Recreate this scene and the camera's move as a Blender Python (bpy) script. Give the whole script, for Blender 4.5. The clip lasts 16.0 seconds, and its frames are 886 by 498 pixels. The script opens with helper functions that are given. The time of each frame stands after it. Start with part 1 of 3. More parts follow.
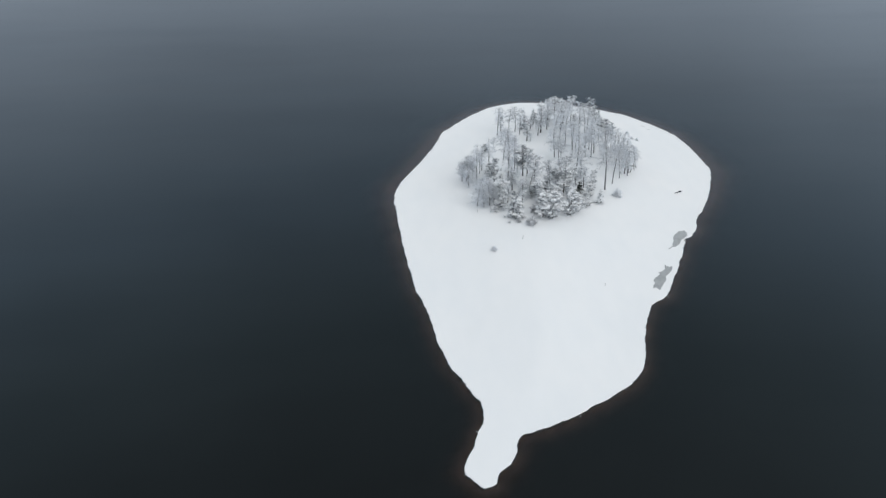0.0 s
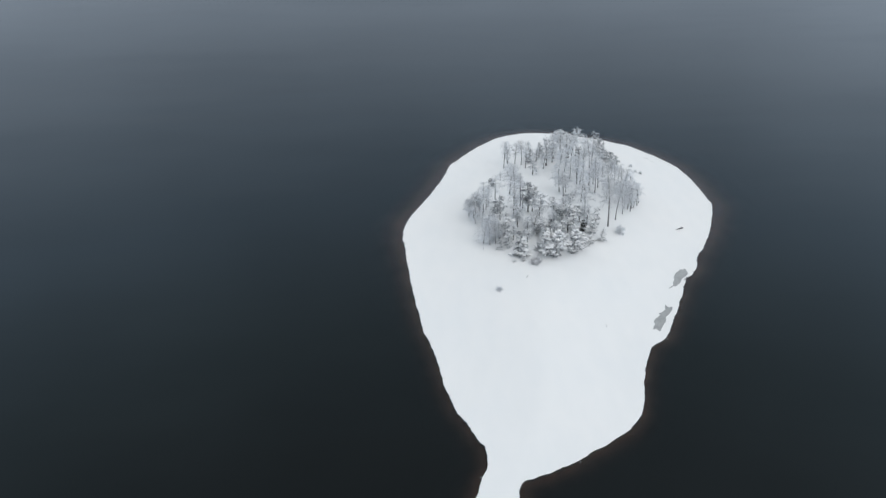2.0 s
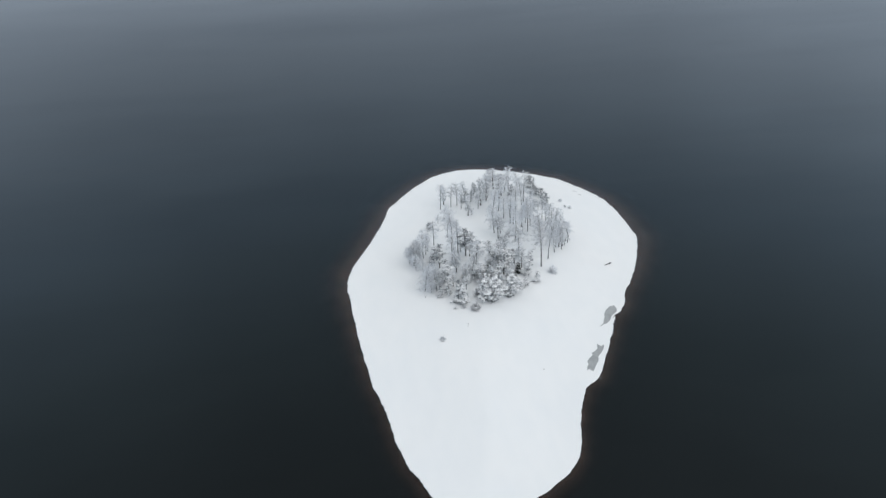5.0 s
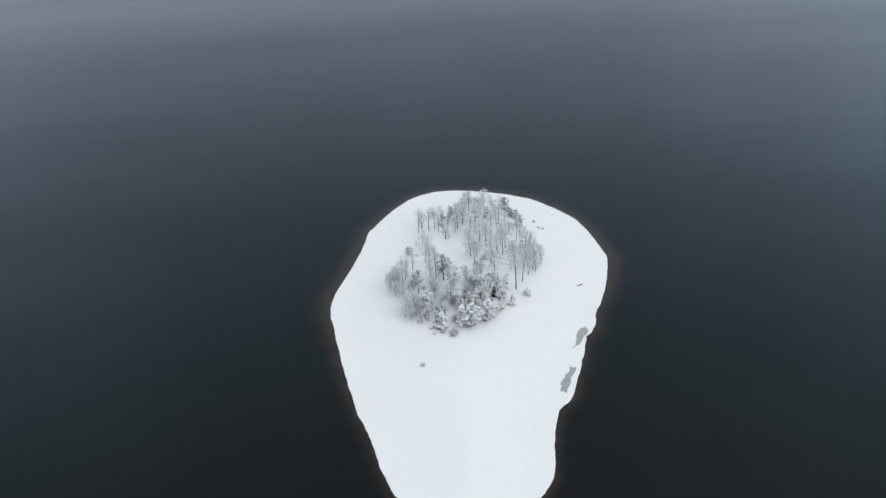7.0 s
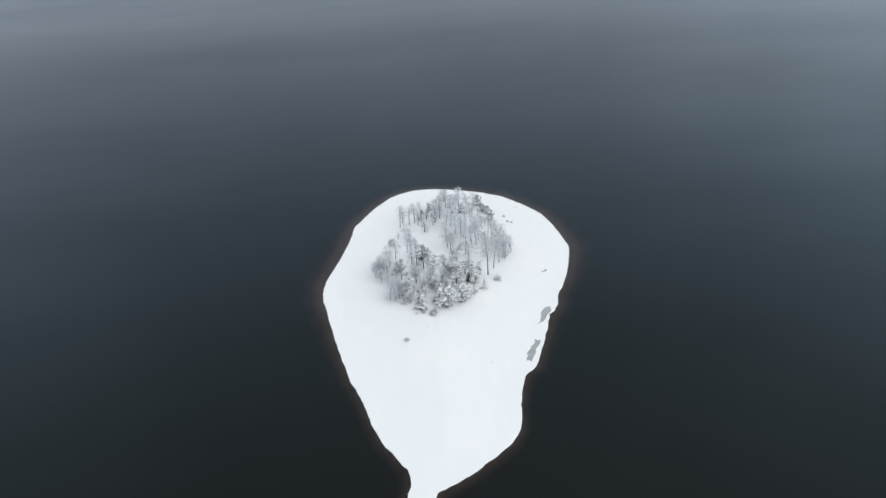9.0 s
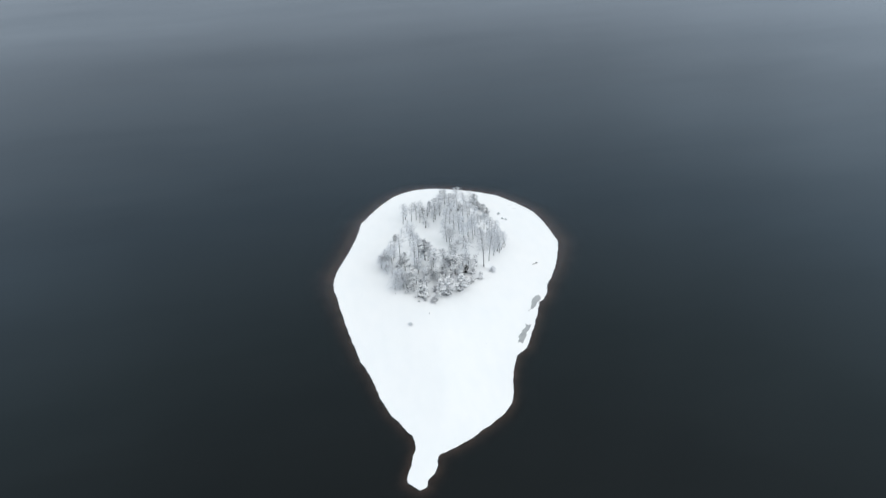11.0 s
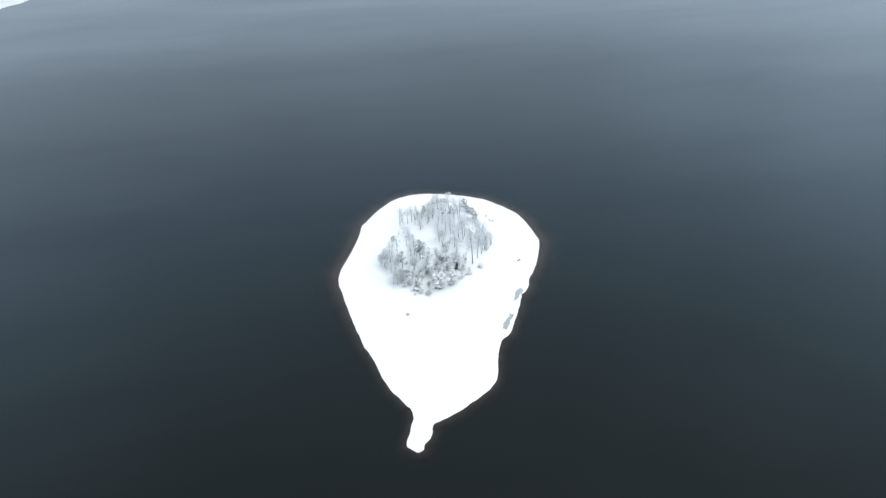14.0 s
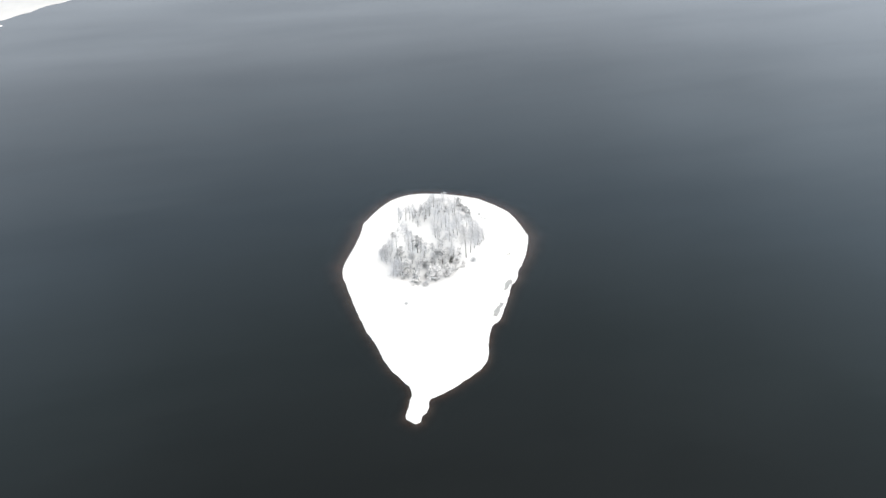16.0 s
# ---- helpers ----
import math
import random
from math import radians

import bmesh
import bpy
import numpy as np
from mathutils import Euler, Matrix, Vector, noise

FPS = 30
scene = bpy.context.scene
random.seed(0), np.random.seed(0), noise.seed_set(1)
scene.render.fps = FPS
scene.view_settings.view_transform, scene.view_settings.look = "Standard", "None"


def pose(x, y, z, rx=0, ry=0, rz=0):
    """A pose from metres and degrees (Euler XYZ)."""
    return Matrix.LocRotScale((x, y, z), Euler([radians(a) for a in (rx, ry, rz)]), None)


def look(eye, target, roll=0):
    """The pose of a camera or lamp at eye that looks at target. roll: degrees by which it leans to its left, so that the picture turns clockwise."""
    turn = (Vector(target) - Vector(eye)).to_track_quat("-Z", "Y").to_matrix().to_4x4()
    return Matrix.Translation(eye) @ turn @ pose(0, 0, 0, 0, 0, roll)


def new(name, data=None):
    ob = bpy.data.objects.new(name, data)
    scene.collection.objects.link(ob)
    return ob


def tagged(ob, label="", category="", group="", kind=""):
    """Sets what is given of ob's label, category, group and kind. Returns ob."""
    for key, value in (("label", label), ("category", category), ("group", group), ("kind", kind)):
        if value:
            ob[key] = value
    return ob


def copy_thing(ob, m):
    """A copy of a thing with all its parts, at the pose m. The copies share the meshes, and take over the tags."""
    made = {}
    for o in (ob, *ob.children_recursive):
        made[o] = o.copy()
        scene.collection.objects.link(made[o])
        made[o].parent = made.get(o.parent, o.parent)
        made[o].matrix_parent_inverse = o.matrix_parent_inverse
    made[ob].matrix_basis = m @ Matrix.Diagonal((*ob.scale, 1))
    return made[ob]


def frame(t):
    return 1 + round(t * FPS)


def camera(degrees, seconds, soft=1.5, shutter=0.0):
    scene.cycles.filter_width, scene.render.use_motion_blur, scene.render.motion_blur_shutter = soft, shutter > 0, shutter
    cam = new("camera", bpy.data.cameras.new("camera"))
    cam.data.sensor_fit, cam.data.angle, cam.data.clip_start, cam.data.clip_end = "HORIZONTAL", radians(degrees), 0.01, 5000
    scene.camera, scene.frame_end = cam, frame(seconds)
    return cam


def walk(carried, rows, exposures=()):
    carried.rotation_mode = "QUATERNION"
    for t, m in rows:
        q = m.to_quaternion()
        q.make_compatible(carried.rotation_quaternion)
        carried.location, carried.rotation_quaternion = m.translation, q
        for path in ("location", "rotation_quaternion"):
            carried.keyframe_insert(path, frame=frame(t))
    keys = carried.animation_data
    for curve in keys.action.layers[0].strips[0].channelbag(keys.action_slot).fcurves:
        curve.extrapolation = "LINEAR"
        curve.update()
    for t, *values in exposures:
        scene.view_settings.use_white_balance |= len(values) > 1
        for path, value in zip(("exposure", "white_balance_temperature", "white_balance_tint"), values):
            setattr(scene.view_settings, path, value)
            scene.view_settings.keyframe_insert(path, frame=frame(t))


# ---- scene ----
cam = camera(61.3, 16.0, soft=1.4)
PATH = [
    (0, (-2.121, 1.686, 137.706), (-2.077, 3.200, 136.809), -0.9),
    (0.5, (-0.936, 1.422, 141.391), (-0.904, 2.939, 140.500), -1.4),
    (1, (-1.082, 1.144, 145.530), (-1.052, 2.661, 144.638), -1.2),
    (1.5, (-0.171, 0.871, 149.360), (-0.150, 2.390, 148.470), -1.4),
    (2, (-0.532, 0.918, 154.099), (-0.513, 2.435, 153.207), -1.4),
    (2.5, (-0.318, 0.612, 158.476), (-0.305, 2.130, 157.583), -1.5),
    (3, (0.592, 0.232, 162.604), (0.620, 1.751, 161.715), -1.9),
    (3.5, (0.777, -0.521, 167.010), (0.861, 0.994, 166.118), -2.1),
    (4, (1.075, -0.638, 170.777), (1.210, 0.872, 169.884), -2.2),
    (6.5, (2.673, -3.153, 193.892), (2.835, -1.654, 192.984), -2.7),
    (7, (3.149, -5.968, 198.244), (3.340, -4.473, 197.335), -2.9),
    (7.5, (2.497, -8.418, 203.263), (2.709, -6.928, 202.350), -2.9),
    (8, (1.187, -18.300, 207.337), (1.413, -16.812, 206.427), -2.9),
    (8.5, (-1.078, -31.084, 211.596), (-0.840, -29.595, 210.688), -2.8),
    (9, (-4.815, -45.540, 214.644), (-4.565, -44.050, 213.741), -2.3),
    (11.5, (-12.358, -82.177, 236.027), (-12.101, -80.689, 235.123), -2.1),
    (12, (-10.750, -84.156, 240.622), (-10.498, -82.670, 239.714), -2.3),
    (12.5, (-11.400, -87.072, 245.609), (-11.144, -85.587, 244.698), -2.4),
    (13, (-12.849, -96.294, 248.669), (-12.588, -94.809, 247.762), -2.4),
    (13.5, (-15.973, -108.744, 251.939), (-15.704, -107.258, 251.035), -2.2),
    (14, (-19.188, -123.210, 255.750), (-18.917, -121.722, 254.851), -2.3),
    (14.5, (-22.583, -138.494, 259.441), (-22.310, -137.005, 258.545), -2.2),
    (15, (-25.546, -154.253, 262.366), (-25.270, -152.759, 261.475), -2.3),
    (15.5, (-25.974, -159.790, 266.446), (-25.696, -158.295, 265.558), -2.1),
    (16, (-24.055, -159.696, 271.037), (-23.780, -158.205, 270.144), -2.4),
]
EXPOSURES = [
    (0.0, -0.1, 6450, 10), (3.5, -0.08, 6450, 10), (6.5, -0.04, 6460, 10), (8.0, 0.03, 6480, 10), (9.0, 0.09, 6490, 10), (11.5, 0.25, 6450, 9),
    (13.0, 0.38, 6400, 9), (14.5, 0.62, 6230, 6), (15.0, 0.66, 6260, 6), (15.5, 0.7, 6700, 11), (16.0, 0.71, 7080, 13),
]
walk(cam, [(t, look(eye, target, roll)) for t, eye, target, roll in PATH], EXPOSURES)

from mathutils import geometry

# ---- overcast winter sky ----
SUN_UP, SUN_TURN = 38.0, 135.0
world = bpy.data.worlds.new("overcast_sky")
scene.world = world
world.use_nodes = True
wn, wl = world.node_tree.nodes, world.node_tree.links
wn.clear()


def node(nodes, kind, **values):
    n = nodes.new(kind)
    for key, value in values.items():
        n.inputs[key.replace("_", " ")].default_value = value
    return n


coord = wn.new("ShaderNodeTexCoord")
sky = wn.new("ShaderNodeTexSky")
sky.sky_type, sky.sun_disc = "NISHITA", False
sky.sun_elevation, sky.sun_rotation = radians(SUN_UP), radians(SUN_TURN)
sky.dust_density = 3.0
split = wn.new("ShaderNodeSeparateXYZ")
wl.new(coord.outputs["Generated"], split.inputs[0])
rise = wn.new("ShaderNodeValToRGB")
# brightness of the cloud cover from the horizon up to the zenith
rise.color_ramp.elements[0].position, rise.color_ramp.elements[0].color = 0.0, (8.38, 7.81, 8.2, 1)
rise.color_ramp.elements[1].position, rise.color_ramp.elements[1].color = 1.0, (8.7, 8.85, 9.1, 1)
for at, c in ((0.28, (8.12, 8.42, 9.25, 1)), (0.45, (7.07, 8.25, 9.5, 1)), (0.6, (6.61, 7.65, 8.1, 1)), (0.77, (6.94, 7.21, 7.2, 1))):
    e = rise.color_ramp.elements.new(at)
    e.color = c
wl.new(split.outputs["Z"], rise.inputs[0])
cloud = node(wn, "ShaderNodeTexNoise", Scale=2.4, Detail=3.0, Roughness=0.45)
shift = wn.new("ShaderNodeMapping")
shift.inputs["Location"].default_value = (1.65, 0.57, 22.15)
wl.new(coord.outputs["Generated"], shift.inputs[0])
wl.new(shift.outputs[0], cloud.inputs["Vector"])
swing = wn.new("ShaderNodeMapRange")
swing.inputs["From Min"].default_value, swing.inputs["From Max"].default_value = 0.3, 0.7
swing.inputs["To Min"].default_value, swing.inputs["To Max"].default_value = 0.91, 1.09
# the cover is thinner to the east: brightness by the compass direction, west to east
level = wn.new("ShaderNodeVectorMath")
level.operation = "MULTIPLY"
level.inputs[1].default_value = (1, 1, 0)
wl.new(coord.outputs["Generated"], level.inputs[0])
bearing = wn.new("ShaderNodeVectorMath")
bearing.operation = "NORMALIZE"
wl.new(level.outputs[0], bearing.inputs[0])
toward = wn.new("ShaderNodeVectorMath")
toward.operation = "DOT_PRODUCT"
toward.inputs[1].default_value = (0.5, 0, 0)
wl.new(bearing.outputs[0], toward.inputs[0])
halfway = wn.new("ShaderNodeMath")
halfway.inputs[1].default_value = 0.5
wl.new(toward.outputs["Value"], halfway.inputs[0])
lean = wn.new("ShaderNodeValToRGB")
lean.color_ramp.interpolation = "EASE"
lean.color_ramp.elements[0].position, lean.color_ramp.elements[0].color = 0.0, (1.0, 1.0, 1.0, 1)
lean.color_ramp.elements[1].position, lean.color_ramp.elements[1].color = 1.0, (1.25, 1.25, 1.25, 1)
for at, v in ((0.25, 1.0), (0.4, 0.97), (0.55, 0.965), (0.68, 0.985), (0.76, 1.1), (0.84, 1.22)):
    lean.color_ramp.elements.new(at).color = (v, v, v, 1)
wl.new(halfway.outputs[0], lean.inputs[0])
# the southern half, behind which the low winter sun stands, is brighter
south = wn.new("ShaderNodeMath")
south.operation, south.use_clamp = "MULTIPLY", True
south.inputs[1].default_value = -1.0
wl.new(split.outputs["Y"], south.inputs[0])
sunlit = wn.new("ShaderNodeMath")
sunlit.operation = "MULTIPLY_ADD"
sunlit.inputs[1].default_value = 0.12
wl.new(south.outputs[0], sunlit.inputs[0])
wl.new(lean.outputs[0], sunlit.inputs[2])
# long flat streaks in the cloud cover
flat = wn.new("ShaderNodeMapping")
flat.inputs["Scale"].default_value = (1.3, 1.3, 9.0)
wl.new(coord.outputs["Generated"], flat.inputs[0])
streak = node(wn, "ShaderNodeTexNoise", Scale=2.0, Detail=4.0, Roughness=0.55)
wl.new(flat.outputs[0], streak.inputs["Vector"])
strip = wn.new("ShaderNodeMapRange")
strip.inputs["From Min"].default_value, strip.inputs["From Max"].default_value = 0.3, 0.7
strip.inputs["To Min"].default_value, strip.inputs["To Max"].default_value = 0.95, 1.05
wl.new(streak.outputs["Fac"], strip.inputs["Value"])
layers = wn.new("ShaderNodeMath")
layers.operation = "MULTIPLY"
wl.new(swing.outputs[0], layers.inputs[0])
wl.new(strip.outputs[0], layers.inputs[1])
both = wn.new("ShaderNodeMath")
both.operation = "MULTIPLY"
wl.new(cloud.outputs["Fac"], swing.inputs["Value"])
cover = wn.new("ShaderNodeVectorMath")
cover.operation = "SCALE"
wl.new(rise.outputs[0], cover.inputs[0])
wl.new(layers.outputs[0], both.inputs[0])
wl.new(sunlit.outputs[0], both.inputs[1])
wl.new(both.outputs[0], cover.inputs["Scale"])
blend = wn.new("ShaderNodeMix")
blend.data_type = "RGBA"
blend.inputs["Factor"].default_value = 0.92
wl.new(sky.outputs[0], blend.inputs["A"])
wl.new(cover.outputs[0], blend.inputs["B"])
back = node(wn, "ShaderNodeBackground", Strength=0.1)
out = wn.new("ShaderNodeOutputWorld")
wl.new(blend.outputs["Result"], back.inputs["Color"])
wl.new(back.outputs[0], out.inputs[0])

sun = new("sun", bpy.data.lights.new("sun", "SUN"))
sun.data.energy, sun.data.angle, sun.data.color = 0.5, radians(40), (1.0, 0.94, 0.86)
a, e = radians(SUN_TURN), radians(SUN_UP)
way = Vector((math.sin(a) * math.cos(e), math.cos(a) * math.cos(e), math.sin(e)))
sun.matrix_world = look(way * 900, (0, 0, 0))


# ---- materials ----
def material(name, rough=0.8):
    mat = bpy.data.materials.new(name)
    mat.use_nodes = True
    n, l = mat.node_tree.nodes, mat.node_tree.links
    bsdf = n["Principled BSDF"]
    bsdf.inputs["Roughness"].default_value = rough
    return mat, n, l, bsdf


def noisy(n, l, scale, detail=3.0, stretch=(1, 1, 1), rough=0.5):
    co = n.new("ShaderNodeTexCoord")
    mp = n.new("ShaderNodeMapping")
    mp.inputs["Scale"].default_value = stretch
    tex = node(n, "ShaderNodeTexNoise", Scale=scale, Detail=detail, Roughness=rough)
    l.new(co.outputs["Object"], mp.inputs[0])
    l.new(mp.outputs[0], tex.inputs["Vector"])
    return tex.outputs["Fac"]


def ramp(n, l, fac, stops):
    r = n.new("ShaderNodeValToRGB")
    r.color_ramp.elements[0].position, r.color_ramp.elements[0].color = stops[0][0], (*stops[0][1], 1)
    r.color_ramp.elements[1].position, r.color_ramp.elements[1].color = stops[-1][0], (*stops[-1][1], 1)
    for at, c in stops[1:-1]:
        r.color_ramp.elements.new(at).color = (*c, 1)
    l.new(fac, r.inputs[0])
    return r.outputs[0]


def mixed(n, l, kind, fac, a, b):
    m = n.new("ShaderNodeMix")
    m.data_type, m.blend_type = "RGBA", kind
    if isinstance(fac, float):
        m.inputs["Factor"].default_value = fac
    else:
        l.new(fac, m.inputs["Factor"])
    for socket, v in (("A", a), ("B", b)):
        if isinstance(v, tuple):
            m.inputs[socket].default_value = (*v, 1)
        else:
            l.new(v, m.inputs[socket])
    return m.outputs["Result"]


def relief(n, l, bsdf, height, strength, distance):
    b = node(n, "ShaderNodeBump", Strength=strength, Distance=distance)
    l.new(height, b.inputs["Height"])
    l.new(b.outputs[0], bsdf.inputs["Normal"])


def two_scale(name, dark, light, big, small, rough=0.85, bump=0.0, depth=0.02, stretch=(1, 1, 1), thin=0.0, each=0.0):
    """A surface that varies in colour at two scales, in metres, and by each from thing to thing."""
    mat, n, l, bsdf = material(name, rough)
    a = ramp(n, l, noisy(n, l, 1 / big, 3, stretch), [(0.3, dark), (0.7, light)])
    fine = noisy(n, l, 1 / small, 4, stretch)
    tone = ramp(n, l, fine, [(0.3, (0.82, 0.82, 0.82)), (0.7, (1.1, 1.1, 1.1))])
    colour = mixed(n, l, "MULTIPLY", 1.0, a, tone)
    if each:
        own = n.new("ShaderNodeObjectInfo")
        shade = ramp(n, l, own.outputs["Random"], [(0.0, (1 - each, 1 - each, 1 - each)), (0.6, (1.0, 1.0, 1.0))])
        colour = mixed(n, l, "MULTIPLY", 1.0, colour, shade)
    l.new(colour, bsdf.inputs["Base Color"])
    if bump:
        relief(n, l, bsdf, fine, bump, depth)
    if thin:
        # light shines through rime and thin needles
        glow = n.new("ShaderNodeBsdfTranslucent")
        l.new(colour, glow.inputs["Color"])
        both = n.new("ShaderNodeMixShader")
        both.inputs[0].default_value = thin
        l.new(bsdf.outputs[0], both.inputs[1])
        l.new(glow.outputs[0], both.inputs[2])
        l.new(both.outputs[0], n["Material Output"].inputs[0])
    return mat


def snow_material():
    mat, n, l, bsdf = material("snow", 0.75)
    big = ramp(n, l, noisy(n, l, 1 / 38, 3), [(0.3, (0.872, 0.885, 0.892)), (0.7, (0.902, 0.904, 0.9))])
    wind = noisy(n, l, 1 / 5, 4, (1, 0.35, 1))
    tone = ramp(n, l, wind, [(0.3, (0.975, 0.98, 0.985)), (0.7, (1.0, 1.0, 1.0))])
    l.new(mixed(n, l, "MULTIPLY", 1.0, big, tone), bsdf.inputs["Base Color"])
    relief(n, l, bsdf, wind, 0.25, 0.15)
    return mat


def far_snow_material():
    """Snow on the mainland, coloured greyer than the fresh snow of the island."""
    mat, n, l, bsdf = material("grey_mainland_snow", 0.8)
    big = ramp(n, l, noisy(n, l, 1 / 90, 4, (1, 0.5, 1)), [(0.35, (0.55, 0.575, 0.59)), (0.65, (0.68, 0.69, 0.695))])
    l.new(big, bsdf.inputs["Base Color"])
    return mat


def water_material():
    """Calm lake water: a mirror by Fresnel over peaty water that swallows light with depth."""
    mat = bpy.data.materials.new("lake_water")
    mat.use_nodes = True
    n, l = mat.node_tree.nodes, mat.node_tree.links
    n.clear()
    fres = node(n, "ShaderNodeFresnel", IOR=1.333)
    clear = n.new("ShaderNodeBsdfTransparent")
    depth = n.new("ShaderNodeAttribute")
    depth.attribute_name = "depth"
    left = []
    for k in (-0.66, -0.74, -0.8):
        mul = n.new("ShaderNodeMath")
        mul.operation = "MULTIPLY"
        mul.inputs[1].default_value = k
        l.new(depth.outputs["Fac"], mul.inputs[0])
        power = n.new("ShaderNodeMath")
        power.operation = "EXPONENT"
        l.new(mul.outputs[0], power.inputs[0])
        left.append(power.outputs[0])
    mix = n.new("ShaderNodeCombineColor")
    for k in range(3):
        l.new(left[k], mix.inputs[k])
    l.new(mix.outputs[0], clear.inputs["Color"])
    gloss = n.new("ShaderNodeBsdfGlossy")
    calm = noisy(n, l, 1 / 260, 5, (0.4, 1.5, 1), 0.6)
    # ruffled patches give back less of the sky than slicks do
    l.new(ramp(n, l, calm, [(0.3, (0.69, 0.83, 0.92)), (0.5, (0.764, 0.909, 1.0)), (0.7, (0.79, 0.94, 1.03))]), gloss.inputs["Color"])
    r = n.new("ShaderNodeMapRange")
    r.inputs["From Min"].default_value, r.inputs["From Max"].default_value = 0.48, 0.74
    r.inputs["To Min"].default_value, r.inputs["To Max"].default_value = 0.06, 0.12
    l.new(calm, r.inputs["Value"])
    l.new(r.outputs[0], gloss.inputs["Roughness"])
    bump = node(n, "ShaderNodeBump", Strength=1.0, Distance=0.22)
    l.new(noisy(n, l, 1 / 34, 2, (0.22, 1.0, 1), 0.45), bump.inputs["Height"])
    l.new(bump.outputs[0], gloss.inputs["Normal"])
    both = n.new("ShaderNodeMixShader")
    l.new(fres.outputs[0], both.inputs[0])
    l.new(clear.outputs[0], both.inputs[1])
    l.new(gloss.outputs[0], both.inputs[2])
    # haze brightening the far lake, painted as a pale diffuse veil in long streaks
    place = n.new("ShaderNodeNewGeometry")
    axes = n.new("ShaderNodeSeparateXYZ")
    l.new(place.outputs["Position"], axes.inputs[0])
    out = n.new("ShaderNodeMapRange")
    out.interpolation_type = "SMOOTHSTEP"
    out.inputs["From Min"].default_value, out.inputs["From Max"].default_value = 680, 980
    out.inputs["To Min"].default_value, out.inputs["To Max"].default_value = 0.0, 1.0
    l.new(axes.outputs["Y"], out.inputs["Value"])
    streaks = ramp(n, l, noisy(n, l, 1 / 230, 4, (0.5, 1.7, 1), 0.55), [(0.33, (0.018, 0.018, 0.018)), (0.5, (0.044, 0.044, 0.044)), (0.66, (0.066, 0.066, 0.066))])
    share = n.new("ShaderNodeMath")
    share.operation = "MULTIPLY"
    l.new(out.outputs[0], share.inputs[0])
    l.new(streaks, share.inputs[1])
    haze_veil = node(n, "ShaderNodeBsdfDiffuse", Color=(0.72, 0.8, 0.88, 1))
    veiled = n.new("ShaderNodeMixShader")
    l.new(share.outputs[0], veiled.inputs[0])
    l.new(both.outputs[0], veiled.inputs[1])
    l.new(haze_veil.outputs[0], veiled.inputs[2])
    o = n.new("ShaderNodeOutputMaterial")
    l.new(veiled.outputs[0], o.inputs[0])
    return mat


SNOW = snow_material()
FAR_SNOW = far_snow_material()
WATER = water_material()
BED = two_scale("lake_bed_stones", (0.085, 0.052, 0.04), (0.14, 0.083, 0.063), 6.0, 0.8, 0.9)
WET_EARTH = two_scale("wet_shore_earth", (0.025, 0.02, 0.016), (0.06, 0.05, 0.04), 3.0, 0.3, 0.5, 0.3)
SLUSH = two_scale("wet_slush", (0.32, 0.335, 0.34), (0.43, 0.44, 0.445), 4.0, 0.6, 0.4, 0.1)
LOAD = two_scale("snow_load", (0.9, 0.91, 0.92), (0.95, 0.955, 0.96), 1.5, 0.25, 0.8, 0.2)
NEEDLES = two_scale("snow_dusted_needles", (0.64, 0.67, 0.7), (0.93, 0.95, 0.97), 1.3, 0.3, 0.85, thin=0.6, each=0.22)
DARK_NEEDLES = two_scale("dark_needles", (0.1, 0.117, 0.13), (0.58, 0.61, 0.64), 1.3, 0.3, 0.85, thin=0.45)
RIMED_NEEDLES = two_scale("rimed_needles", (0.74, 0.765, 0.795), (0.91, 0.93, 0.95), 1.3, 0.3, 0.85, thin=0.65, each=0.2)
GREY_NEEDLES = two_scale("rimed_grey_needles", (0.42, 0.445, 0.47), (0.82, 0.84, 0.865), 1.3, 0.3, 0.85, thin=0.5)
BLACK_NEEDLES = two_scale("black_needles", (0.012, 0.016, 0.014), (0.04, 0.046, 0.042), 0.6, 0.2, 0.85)
PINE_BARK = two_scale("pine_bark", (0.04, 0.038, 0.036), (0.16, 0.153, 0.147), 1.0, 0.15, 0.9, 0.5, 0.03, (1, 1, 0.3))
BIRCH_BARK = two_scale("birch_bark", (0.04, 0.04, 0.042), (0.3, 0.3, 0.305), 1.6, 0.2, 0.8, 0.3, 0.02, (1, 1, 2.5))
FROST = two_scale("frosted_twigs", (0.845, 0.87, 0.9), (0.93, 0.95, 0.97), 1.8, 0.3, 0.85, thin=0.75, each=0.16)
RIMED_BARK = two_scale("rimed_bark", (0.55, 0.555, 0.565), (0.84, 0.845, 0.855), 0.8, 0.15, 0.85)
BARE = two_scale("rimed_twigs", (0.62, 0.635, 0.655), (0.84, 0.85, 0.87), 1.2, 0.2, 0.9, thin=0.4)
PALE = two_scale("frosted_stems", (0.87, 0.885, 0.905), (0.93, 0.945, 0.96), 1.2, 0.2, 0.9, thin=0.75)
STONE = two_scale("shore_stone", (0.10, 0.10, 0.10), (0.27, 0.265, 0.26), 0.9, 0.12, 0.85, 0.4)
DRIFT = two_scale("weathered_wood", (0.014, 0.015, 0.017), (0.05, 0.053, 0.058), 0.8, 0.1, 0.85, 0.4, 0.01, (0.3, 1, 1))


